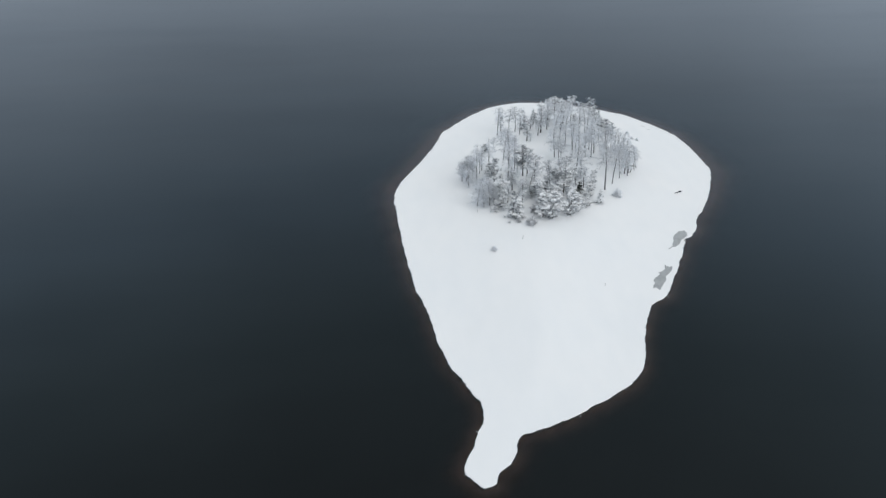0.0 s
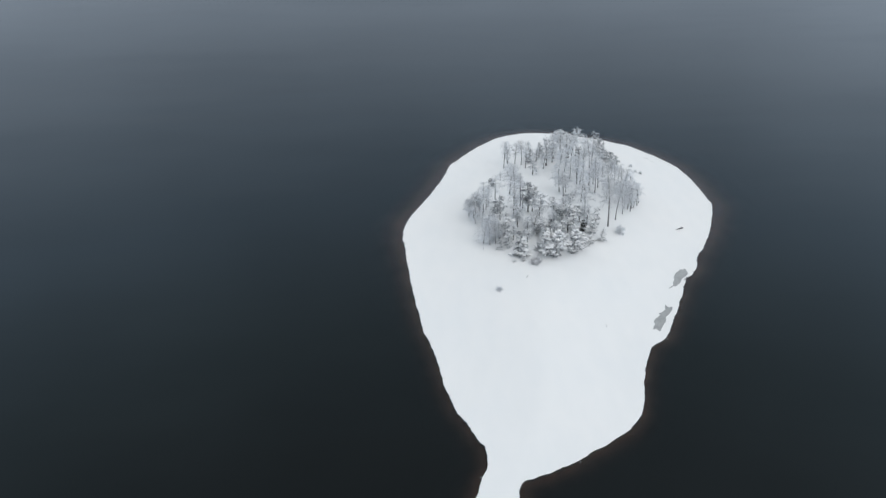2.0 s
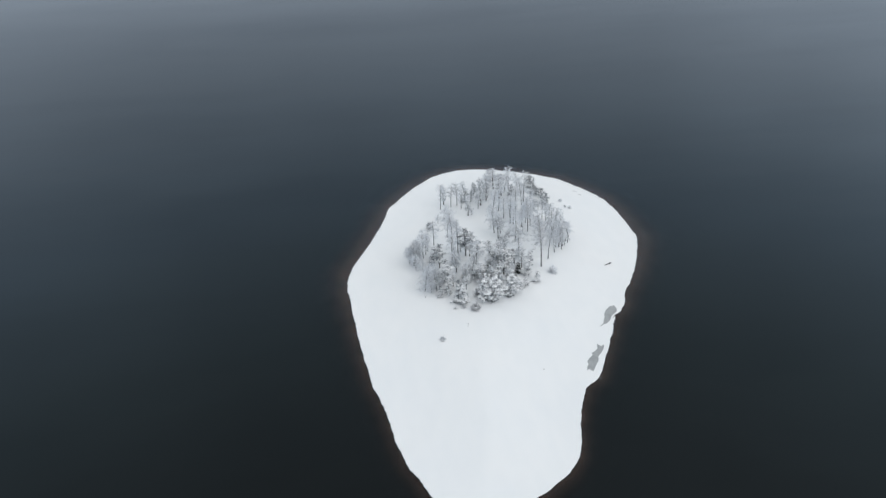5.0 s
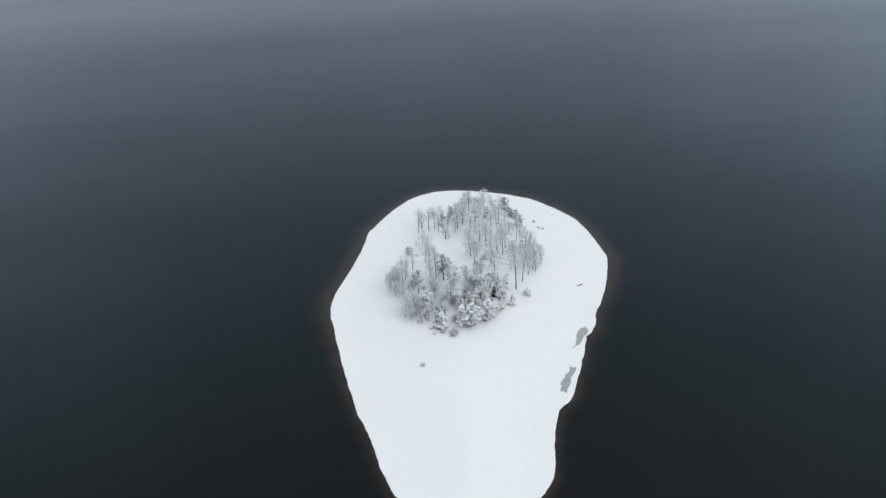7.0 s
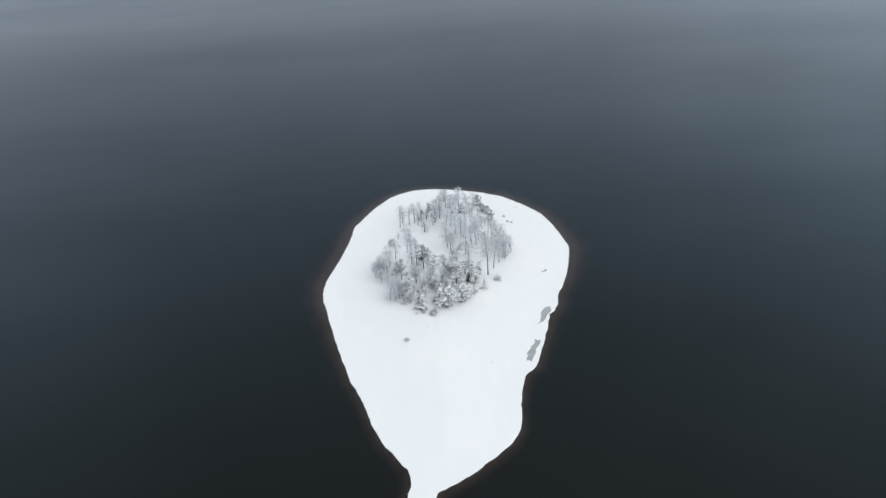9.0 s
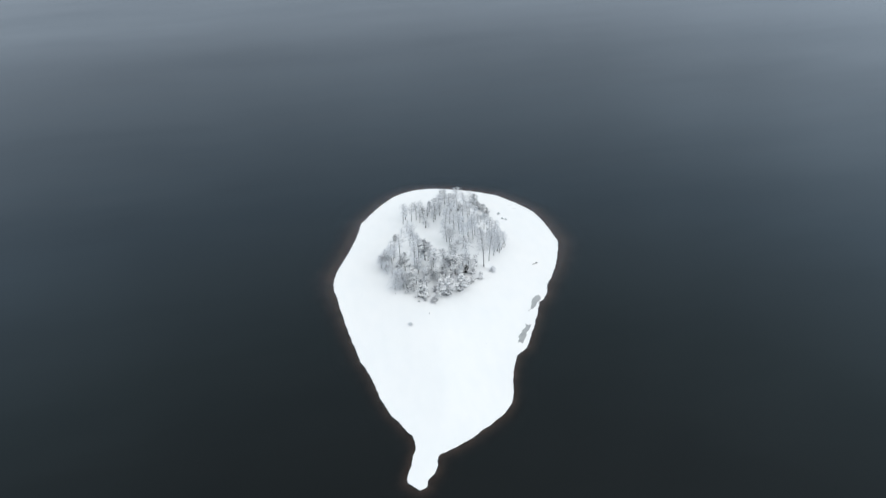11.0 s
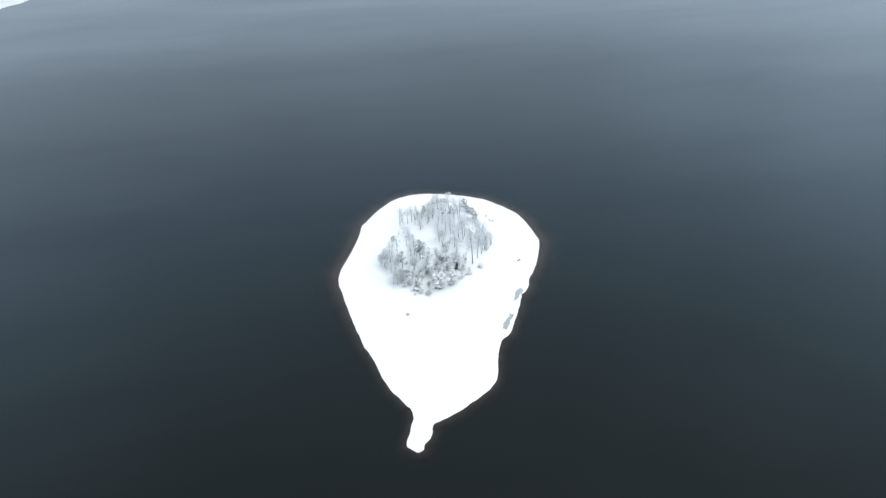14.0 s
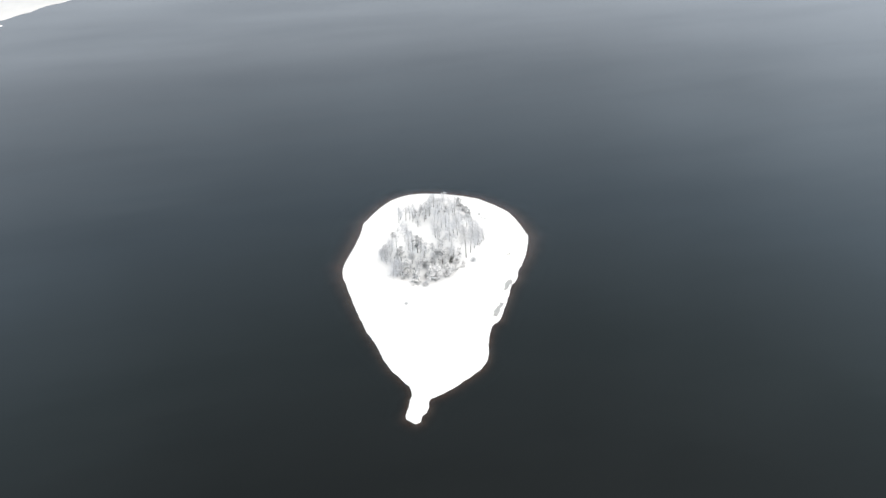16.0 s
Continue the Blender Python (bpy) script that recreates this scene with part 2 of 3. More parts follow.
# ---- mesh helpers ----
class Shape:
    """Vertices and faces gathered for one mesh."""

    def __init__(self):
        self.v, self.f = [], []

    def add(self, verts, faces):
        k = len(self.v)
        self.v += [tuple(p) for p in verts]
        self.f += [tuple(k + i for i in f) for f in faces]

    def tube(self, pts, radii, sides=6):
        """A tapered, closed tube along pts."""
        verts, faces = [], []
        for i, p in enumerate(pts):
            d = (pts[min(i + 1, len(pts) - 1)] - pts[max(i - 1, 0)]).normalized()
            u = d.cross(Vector((0.31, 0.95, 0.02)) if abs(d.z) > 0.7 else Vector((0, 0, 1))).normalized()
            w = d.cross(u)
            for s in range(sides):
                g = 2 * math.pi * s / sides
                verts.append(p + (u * math.cos(g) + w * math.sin(g)) * radii[i])
        for i in range(len(pts) - 1):
            for s in range(sides):
                q = (s + 1) % sides
                faces.append((i * sides + s, i * sides + q, (i + 1) * sides + q, (i + 1) * sides + s))
        faces += [tuple(range(sides))[::-1], tuple((len(pts) - 1) * sides + s for s in range(sides))]
        self.add(verts, faces)

    def lump(self, rng, c, r, flat=0.45, sides=6):
        """A small uneven cushion, domed above and shallow below."""
        ring = []
        a0 = rng.uniform(0, 6.28)
        for s in range(sides):
            g = a0 + 2 * math.pi * s / sides
            q = r * rng.uniform(0.65, 1.15)
            ring.append(c + Vector((math.cos(g) * q, math.sin(g) * q, rng.uniform(-0.25, 0.1) * r)))
        top = c + Vector((rng.uniform(-0.2, 0.2) * r, rng.uniform(-0.2, 0.2) * r, flat * r))
        low = c - Vector((0, 0, 0.3 * flat * r))
        faces = []
        for s in range(sides):
            q = (s + 1) % sides
            faces += [(s, q, sides), (q, s, sides + 1)]
        self.add(ring + [top, low], faces)

    def spray(self, rng, c, d, length, width):
        """A needle spray: a folded, pointed leaf shape."""
        side = d.cross(Vector((rng.uniform(-1, 1), rng.uniform(-1, 1), rng.uniform(-1, 1)))).normalized() * width * 0.5
        fold = side.cross(d).normalized() * width * 0.25
        m = c + d * length * 0.5
        self.add([c, m + side + fold, c + d * length, m - side + fold, m], [(0, 1, 4), (1, 2, 4), (2, 3, 4), (3, 0, 4)])

    def twig(self, rng, c, d, length, width):
        """A thin three-sided twig that ends in a point."""
        u = d.cross(Vector((rng.uniform(-1, 1), rng.uniform(-1, 1), 0.3))).normalized()
        w = d.cross(u)
        base = [c + (u * math.cos(g) + w * math.sin(g)) * width * 0.55 for g in (0, 2.1, 4.2)]
        self.add(base + [c + d * length], [(0, 1, 3), (1, 2, 3), (2, 0, 3)])

    def mesh(self, name, mat):
        me = bpy.data.meshes.new(name)
        me.from_pydata(self.v, [], self.f)
        me.materials.append(mat)
        me.update()
        return me


def part(name, shape, mat, parent, label=""):
    """One mesh object under a thing or a part."""
    ob = new(name, shape.mesh(name, mat))
    ob.parent = parent
    return tagged(ob, label)


def stuff(ob):
    return tagged(ob, kind="stuff")


def smooth(ob):
    for p in ob.data.polygons:
        p.use_smooth = True
    return ob


def rnd_dir(rng, low=-1.0, high=1.0):
    z, a = rng.uniform(low, high), rng.uniform(0, 2 * math.pi)
    q = math.sqrt(max(0.0, 1 - z * z))
    return Vector((q * math.cos(a), q * math.sin(a), z))


# ---- the island's outline and height ----
EAST_SHORE = [
    (46.73, 383.86), (54.38, 384.56), (64.77, 382.89), (77.53, 378.05), (89.76, 371.98), (96.1, 367.31), (102.34, 362.74), (107.62, 355.08),
    (113.7, 346.1), (118.89, 335.46), (121.7, 322.61), (122.58, 309.41), (123.02, 299.46), (122.76, 293.57), (119.15, 282.48), (113.87, 269.98),
    (108.06, 258.98), (103.14, 251.77), (101.38, 247.81), (100.5, 244.29), (96.54, 238.04), (93.37, 234.87), (89.67, 227.04), (85.62, 218.5),
    (81.31, 209.7), (75.94, 199.94), (70.75, 196.06), (67.58, 190.34), (64.5, 183.13), (62.3, 176.26), (60.72, 168.96), (58.61, 164.3),
    (55.97, 160.51),
]
SOUTH_SHORE = [
    (52.54, 156.9), (48.4, 153.91), (44.88, 151.62), (40.48, 148.98), (37.22, 146.87), (33, 144.76), (28.16, 142.56), (24.38, 141.06),
    (21.82, 140.62), (20.5, 139.13), (19.36, 136.66), (19.36, 134.9), (18.22, 132.18), (16.63, 129.89), (14.78, 128.74), (13.82, 126.81),
    (13.11, 124.78), (11.62, 123.82), (10.3, 123.38), (8.71, 124.87), (7.22, 126.46), (6.07, 128.13), (6.16, 130.06), (7.57, 133.85),
    (9.24, 137.37), (10.21, 141.59), (11.62, 144.58), (12.23, 147.66), (11.97, 152.06), (11.18, 153.65),
]
WEST_SHORE = [
    (9.94, 155.5), (7.83, 161.39), (3.96, 168.96), (1.76, 176.88), (-0.44, 189.02), (-2.9, 200.55), (-5.02, 206.89), (-6.51, 215.86),
    (-8.89, 231), (-11.18, 249.83), (-12.67, 265.14), (-13.73, 275.18), (-12.76, 283.98), (-10.03, 293.13), (-3.78, 308), (1.5, 321.55),
    (5.81, 334.84), (8.36, 344.7), (13.46, 352.62), (19.62, 362.3), (27.54, 371.54), (35.64, 379.37),
]


def rounded(points, step):
    """A closed smooth line through the points, sampled about every step metres."""
    n, line = len(points), []
    for i in range(n):
        p0, p1, p2, p3 = (np.array(points[(i + k) % n]) for k in (-1, 0, 1, 2))
        m = max(1, int(np.linalg.norm(p2 - p1) / step))
        for j in range(m):
            u = j / m
            line.append(0.5 * (2 * p1 + (p2 - p0) * u + (2 * p0 - 5 * p1 + 4 * p2 - p3) * u * u + (3 * p1 - p0 - 3 * p2 + p3) * u ** 3))
    return np.array(line)


def ragged(line, size):
    """The line with small bays and points."""
    ahead = np.roll(line, -1, 0) - np.roll(line, 1, 0)
    ahead /= np.linalg.norm(ahead, axis=1)[:, None]
    side = np.stack([ahead[:, 1], -ahead[:, 0]], 1)
    k = np.array([noise.noise((x * 0.23, y * 0.23, 3)) + 0.6 * noise.noise((x * 0.7, y * 0.7, 9)) + 0.5 * noise.noise((x * 1.9, y * 1.9, 4)) for x, y in line])
    return line + side * (size * k)[:, None]


SHORE = ragged(rounded(EAST_SHORE + SOUTH_SHORE + WEST_SHORE, 0.8), 0.4)
SEG_A, SEG_D = SHORE, np.roll(SHORE, -1, 0) - SHORE


def shore_distance(pts):
    best = np.full(len(pts), 1e9)
    for a, d in zip(SEG_A, SEG_D):
        u = np.clip(((pts - a) @ d) / (d @ d), 0, 1)
        best = np.minimum(best, ((a + u[:, None] * d - pts) ** 2).sum(1))
    return np.sqrt(best)


def inside(pts):
    odd = np.zeros(len(pts), bool)
    for a, d in zip(SEG_A, SEG_D):
        b = a + d
        cross = (a[1] > pts[:, 1]) != (b[1] > pts[:, 1])
        if d[1] != 0:
            odd ^= cross & (pts[:, 0] < a[0] + (pts[:, 1] - a[1]) * d[0] / d[1])
    return odd


def snow_height(pts):
    d = np.clip(shore_distance(pts) / 53, 0, 1)
    drift = np.array([0.16 * noise.noise((x * 0.06, y * 0.06, 1)) + 0.07 * noise.noise((x * 0.2, y * 0.13, 5)) for x, y in pts])
    return 0.3 + 3.55 * d * d * (3 - 2 * d) + drift * np.clip(d * 6, 0, 1)


def ground_at(x, y):
    return float(snow_height(np.array([[x, y]]))[0])


def build_island():
    from_shore = 1.0
    xs, ys = np.arange(-18, 126, 1.8), np.arange(120, 388, 1.8)
    gx, gy = np.meshgrid(xs, ys)
    pts = np.stack([gx.ravel(), gy.ravel()], 1) + np.random.RandomState(4).uniform(-0.5, 0.5, (gx.size, 2))
    pts = pts[inside(pts)]
    pts = pts[shore_distance(pts) > from_shore]
    n = len(SHORE)
    every = [Vector(p) for p in SHORE] + [Vector(p) for p in pts]
    verts, _, faces, *_ = geometry.delaunay_2d_cdt(every, [(i, (i + 1) % n) for i in range(n)], [], 1, 1e-4)
    flat = np.array([tuple(v) for v in verts])
    z = snow_height(flat)
    top = Shape()
    top.add([(x, y, h) for (x, y), h in zip(flat, z)], faces)
    island = new("ground", top.mesh("ground", SNOW))
    smooth(island)
    tagged(island, "small low island under smooth untouched white snow", "island", kind="structure")
    lip, foot = Shape(), Shape()
    for shape, out0, z0, out1, z1 in ((lip, 0.0, 0.3, 0.1, 0.14), (foot, -0.1, 0.2, 0.35, -0.3)):
        rows = []
        ahead = np.roll(SHORE, -1, 0) - np.roll(SHORE, 1, 0)
        ahead /= np.linalg.norm(ahead, axis=1)[:, None]
        side = np.stack([-ahead[:, 1], ahead[:, 0]], 1) * OUTWARD
        for off, h in ((out0, z0), (out1, z1)):
            rows += [(*(p + s * off), h) for p, s in zip(SHORE, side)]
        shape.add(rows, [(i, (i + 1) % n, n + (i + 1) % n, n + i) for i in range(n)])
    part("snow_edge", lip, SNOW, island)
    part("wet_bank", foot, WET_EARTH, island, "dark wet earth at the waterline")
    return island


def build_lake():
    far = [-4600, -2500, -1200, -600, -300, -150, -80]
    xs = np.array(far + list(np.arange(-57, 166, 2.7)) + [190, 260, 400, 800, 1600, 2800, 4700])
    ys = np.array([-4600, -2500, -1200, -500, -150, 0, 60] + list(np.arange(80, 430, 2.7)) + [450, 540, 700, 1000, 1600, 2800, 4700])
    gx, gy = np.meshgrid(xs, ys)
    pts = np.stack([gx.ravel(), gy.ravel()], 1)
    d = shore_distance(pts)
    shelf = np.clip((pts[:, 1] - 170) / 120, 0, 1)
    z = np.where(inside(pts), -0.5 - 0.02 * d, -0.12 - (0.42 - 0.35 * shelf) * d - (0.02 - 0.01 * shelf) * d * d)
    z = np.maximum(z, -9.0)
    bed = Shape()
    w = len(xs)
    bed.add([(x, y, h) for (x, y), h in zip(pts, z)],
            [(r * w + c, r * w + c + 1, (r + 1) * w + c + 1, (r + 1) * w + c) for r in range(len(ys) - 1) for c in range(w - 1)])
    ob = smooth(new("lake_bed", bed.mesh("lake_bed", BED)))
    tagged(ob, "brown sandy lake bed falling away into dark mud", "lake bed", kind="structure")
    top = Shape()
    top.add([(x, y, 0.0) for x, y in pts],
            [(r * w + c, r * w + c + 1, (r + 1) * w + c + 1, (r + 1) * w + c) for r in range(len(ys) - 1) for c in range(w - 1)])
    lake = new("water", top.mesh("water", WATER))
    depth = lake.data.attributes.new("depth", "FLOAT", "POINT")
    depth.data.foreach_set("value", np.maximum(0.0, np.where(z <= -8.99, 60.0, -z)).astype(np.float32))
    tagged(lake, "calm dark lake water mirroring a grey overcast sky", "water", kind="structure")


def build_far_shore():
    line = [(-1672, 792), (-1100, 994.4), (-792, 1086.8), (-605, 1124), (-524, 1172), (-485.5, 1194), (-473.5, 1223), (-456.3, 1245),
            (-439.6, 1287), (-413.2, 1313), (-386.8, 1362), (-367.4, 1443), (-290.4, 1672), (-220, 2200), (-792, 3168), (-2816, 2904), (-2904, 1232)]
    edge = ragged(rounded(line, 12.0), 3.0)
    c = np.array([-1320.0, 1760.0])
    shape = Shape()
    n = len(edge)
    rows = []
    for f, h in ((0.0, -0.6), (0.0005, 0.5), (0.03, 2.0), (0.15, 7.0), (0.5, 22.0), (0.95, 30.0)):
        rows += [(*(p + (c - p) * f), h + (noise.noise((p[0] * 0.01, p[1] * 0.01, f)) * h * 0.3 if f > 0.01 else 0)) for p in edge]
    faces = [(r * n + i, r * n + (i + 1) % n, (r + 1) * n + (i + 1) % n, (r + 1) * n + i) for r in range(5) for i in range(n)]
    faces.append(tuple(5 * n + i for i in range(n)))
    shape.add(rows, faces)
    ob = smooth(new("far_shore", shape.mesh("far_shore", FAR_SNOW)))
    tagged(ob, "distant snow-covered mainland shore across the lake", "shore", kind="structure")


def build_islet():
    """A low snow-covered rock just off the far shore."""
    edge = ragged(rounded([(-473.5, 1156.5), (-479, 1150), (-498, 1145), (-522, 1149), (-526, 1158), (-502, 1164), (-482, 1162)], 2.0), 0.6)
    c, n = edge.mean(0), len(edge)
    shape = Shape()
    rows = []
    for f, h in ((0.0, -0.6), (0.01, 0.35), (0.2, 0.9), (0.6, 1.5), (0.95, 1.8)):
        rows += [(*(p + (c - p) * f), h + noise.noise((p[0] * 0.1, p[1] * 0.1, f)) * 0.3 * h) for p in edge]
    faces = [(r * n + i, r * n + (i + 1) % n, (r + 1) * n + (i + 1) % n, (r + 1) * n + i) for r in range(4) for i in range(n)]
    shape.add(rows, faces + [tuple(4 * n + i for i in range(n))])
    ob = smooth(new("islet", shape.mesh("islet", SNOW)))
    tagged(ob, "tiny low snow-covered islet close to the far shore", "islet", kind="structure")


_area = float((SHORE[:, 0] * np.roll(SHORE[:, 1], -1) - np.roll(SHORE[:, 0], -1) * SHORE[:, 1]).sum())
OUTWARD = -1.0 if _area > 0 else 1.0
build_island()
build_lake()
build_far_shore()
build_islet()


# ---- trees ----
def crown_limb(rng, h, z, ang, reach, lift, wood, base):
    """One limb from the trunk; returns points along its outer part."""
    d = Vector((math.cos(ang), math.sin(ang), 0))
    pts = [base + Vector((0, 0, z))]
    for k in (0.4, 0.75, 1.0):
        pts.append(pts[0] + d * reach * k + Vector((rng.uniform(-0.1, 0.1) * reach, rng.uniform(-0.1, 0.1) * reach, lift * reach * k * k)))
    wood.tube(pts, [0.012 * h * 0.3 * (1 - 0.8 * k) + 0.012 for k in (0, 0.4, 0.75, 1.0)], 4)
    return pts


def trunk_line(rng, h, bend):
    a = rng.uniform(0, 6.28)
    return [Vector((math.cos(a) * bend * u * u + rng.uniform(-0.05, 0.05), math.sin(a) * bend * u * u + rng.uniform(-0.05, 0.05), -0.4 + (h + 0.4) * u))
            for u in (0, 0.25, 0.5, 0.75, 1.0)]


def along(line, u):
    k = min(int(u * 4), 3)
    return line[k].lerp(line[k + 1], u * 4 - k)


def conifer(name, seed, h, bare, width, pointed, snow, needles, label, limbs=34, heaps=0.04, under=None, lumpy=1.0):
    """A pine or spruce: bare is the clear share of the trunk, width the crown's widest radius, pointed its taper."""
    rng = random.Random(seed)
    tree = new(name)
    line = trunk_line(rng, h, h * rng.uniform(0.0, 0.06))
    wood, limb, green, dark, white = Shape(), Shape(), Shape(), Shape(), Shape()
    wood.tube(line, [0.017 * h * (1 - 0.85 * u) for u in (0, 0.25, 0.5, 0.75, 1.0)], 7)
    heavy = heaps > 0.1
    tiers = max(4, int(h * (1 - bare) / (1.5 if heavy else 1.3)))
    for i in range(limbs):
        u = bare + (0.97 - bare) * (i * tiers // limbs + (rng.uniform(0.25, 0.8) if pointed else rng.random())) / tiers
        rel = (u - bare) / (1 - bare)
        form = (1 - rel) ** 0.8 if pointed else math.sin(math.pi * (0.18 + 0.78 * rel)) ** 0.7
        reach = max(0.35, width * form * rng.uniform(0.4, 1.25))
        if rng.random() < 0.1:
            continue
        at = along(line, u)
        pts = crown_limb(rng, h, 0, i * 2.4 + rng.uniform(-0.7, 0.7), reach, rng.uniform(-0.3, 0.15) if pointed else rng.uniform(0.05, 0.85), limb, at)
        loaded = rng.random() < snow
        many = max(3, int(reach * 3.6))
        for k in range(many):
            q = 0.3 + 0.7 * (k + rng.random()) / many
            c = pts[0].lerp(pts[3], q) + Vector((rng.uniform(-0.5, 0.5), rng.uniform(-0.5, 0.5), rng.uniform(-0.35, 0.25) if pointed else rng.uniform(-0.6, 0.3)))
            size = rng.uniform(0.3, 0.65)
            for _ in range(8):
                d = (rnd_dir(rng, -0.9, 0.4) + (pts[3] - pts[0]).normalized() * 0.5 + Vector((0, 0, -0.2))).normalized()
                (green if loaded and d.z > -0.35 else dark).spray(rng, c + rnd_dir(rng) * 0.15, d, size * rng.uniform(0.7, 1.4), 0.18)
            for _ in range(rng.choice((1, 2, 2) if heavy else (1, 2, 3)) if loaded else rng.choice((0, 0, 0, 1))):
                if rng.random() > lumpy:
                    continue
                o = Vector((rng.uniform(-0.4, 0.4), rng.uniform(-0.4, 0.4), rng.uniform(0.1, 0.35)))
                white.lump(rng, c + o, rng.uniform(0.25, 0.5) * (1.0 if heavy else 0.85), rng.uniform(0.4, 0.7), 7)
            if loaded and rng.random() < heaps:
                white.lump(rng, c + Vector((0, 0, 0.2)), rng.uniform(0.4, 0.75), rng.uniform(0.4, 0.6), 8)
    for _ in range(40):
        green.spray(rng, along(line, rng.uniform(0.86, 0.995)), rnd_dir(rng, -0.5, 0.9), rng.uniform(0.5, 0.9), 0.2)
    white.lump(rng, line[-1], 0.3, 0.8)
    part("trunk", wood, PINE_BARK, tree)
    stuff(part("branchwork", limb, RIMED_BARK, tree))
    stuff(part("crown", green, needles, tree, "boughs white with snow and rime"))
    stuff(part("underwood", dark, under or DARK_NEEDLES, tree, "dull green needles free of snow"))
    stuff(part("snow_load", white, LOAD, tree, "white snow lying on the boughs"))
    return tagged(tree, label, "tree", kind="thing"), h


def birch(name, seed, h, bare, width, label, limbs=30, frost=FROST):
    """A leafless tree whose arching limbs carry curtains of fine hanging twigs, white with frost."""
    rng = random.Random(seed)
    tree = new(name)
    line = trunk_line(rng, h, h * rng.uniform(0.03, 0.12))
    wood, limb, fine, white = Shape(), Shape(), Shape(), Shape()
    wood.tube(line, [(0.05 + 0.007 * h) * (1 - 0.88 * u) + 0.01 for u in (0, 0.25, 0.5, 0.75, 1.0)], 7)
    steps = (0, 0.35, 0.7, 1.0)
    for i in range(limbs):
        u = bare + (0.98 - bare) * ((i + rng.random()) / limbs)
        rel = (u - bare) / (1 - bare)
        if rng.random() < 0.12:
            continue
        reach = max(0.6, width * math.sin(math.pi * (0.32 + 0.6 * rel)) ** 0.8 * rng.uniform(0.45, 1.3))
        a = i * 2.4 + rng.uniform(-0.8, 0.8)
        out = Vector((math.cos(a), math.sin(a), 0))
        rise, sag = rng.uniform(0.5, 1.2), rng.uniform(0.5, 1.3)
        at = along(line, u)
        pts = [at + out * reach * k + Vector((rng.uniform(-0.15, 0.15), rng.uniform(-0.15, 0.15), reach * (rise * k * (2 - k) - sag * k ** 3))) for k in steps]
        limb.tube(pts, [0.0045 * h * (1 - 0.8 * k) + 0.012 for k in steps], 4)
        many = max(3, int(reach * 2.4))
        for b in range(many):
            q = 0.2 + 0.8 * (b + rng.random()) / many
            c = pts[1].lerp(pts[2], (q - 0.2) / 0.5) if q < 0.7 else pts[2].lerp(pts[3], (q - 0.7) / 0.3)
            d = (rnd_dir(rng, -0.8, 0.7) + out * 0.4).normalized()
            long = rng.uniform(0.6, 1.3)
            fine.twig(rng, c, d, long, 0.085)
            if rng.random() < 0.5:
                white.lump(rng, c + d * long * 0.4, rng.uniform(0.14, 0.34), 0.55)
            for _ in range(12):
                e = (d * 0.2 + rnd_dir(rng, -1.0, 0.2) + Vector((0, 0, -0.35))).normalized()
                fine.twig(rng, c + d * long * rng.uniform(0.0, 1.0), e, rng.uniform(0.35, 1.2), 0.052)
    part("trunk", wood, BIRCH_BARK, tree)
    stuff(part("branchwork", limb, RIMED_BARK, tree))
    stuff(part("crown", fine, frost, tree, "fine twigs white with frost"))
    stuff(part("snow_load", white, LOAD, tree, "snow caught in the twigs"))
    return tagged(tree, label, "tree", kind="thing"), h


def shrub(name, seed, h, spread, label, twigs=BARE, many=46):
    """A low leafless bush of many stems with snow caught in it."""
    rng = random.Random(seed)
    bush = new(name)
    stems, fine, white = Shape(), Shape(), Shape()
    for i in range(many):
        d = rnd_dir(rng, -0.05, 1.0)
        d = Vector((d.x * spread, d.y * spread, d.z))
        foot = Vector((rng.uniform(-0.3, 0.3), rng.uniform(-0.3, 0.3), -0.2))
        tip = foot + d * h * rng.uniform(0.55, 0.9)
        stems.tube([foot, foot.lerp(tip, 0.5) + Vector((0, 0, 0.05 * h)), tip], [0.014, 0.011, 0.007], 4)
        for _ in range(34):
            q = foot.lerp(tip, rng.uniform(0.3, 1.0))
            fine.twig(rng, q, (d * 0.6 + rnd_dir(rng, -0.8, 0.9)).normalized(), h * rng.uniform(0.1, 0.2), 0.045)
        if rng.random() < 0.3:
            white.lump(rng, foot.lerp(tip, rng.uniform(0.5, 0.95)), h * rng.uniform(0.05, 0.12), 0.6)
    stuff(part("stem_cluster", stems, RIMED_BARK, bush))
    stuff(part("twig_mass", fine, twigs, bush))
    stuff(part("snow_load", white, LOAD, bush, "snow caught among the twigs"))
    return tagged(bush, label, "bush", kind="thing"), h


PINES = [
    conifer("pine_tree", 11, 15, 0.36, 2.7, False, 0.62, NEEDLES, "tall pine with bare trunk and snow-laden rounded crown"),
    conifer("pine_tree", 12, 15, 0.3, 2.4, False, 0.6, NEEDLES, "tall pine with bare trunk and snow-laden rounded crown"),
    conifer("pine_tree", 13, 14, 0.24, 2.8, False, 0.62, NEEDLES, "broad pine with snow-laden grey-green crown"),
]
RIMED_PINES = [
    conifer("pine_tree", 16, 14, 0.34, 2.3, False, 0.7, RIMED_NEEDLES, "tall pine with a domed crown grey with rime", 38, 0.0, GREY_NEEDLES, 0.35),
    conifer("pine_tree", 17, 14, 0.28, 2.0, True, 0.66, RIMED_NEEDLES, "tall pine with a narrow crown grey with rime", 38, 0.0, GREY_NEEDLES, 0.35),
]
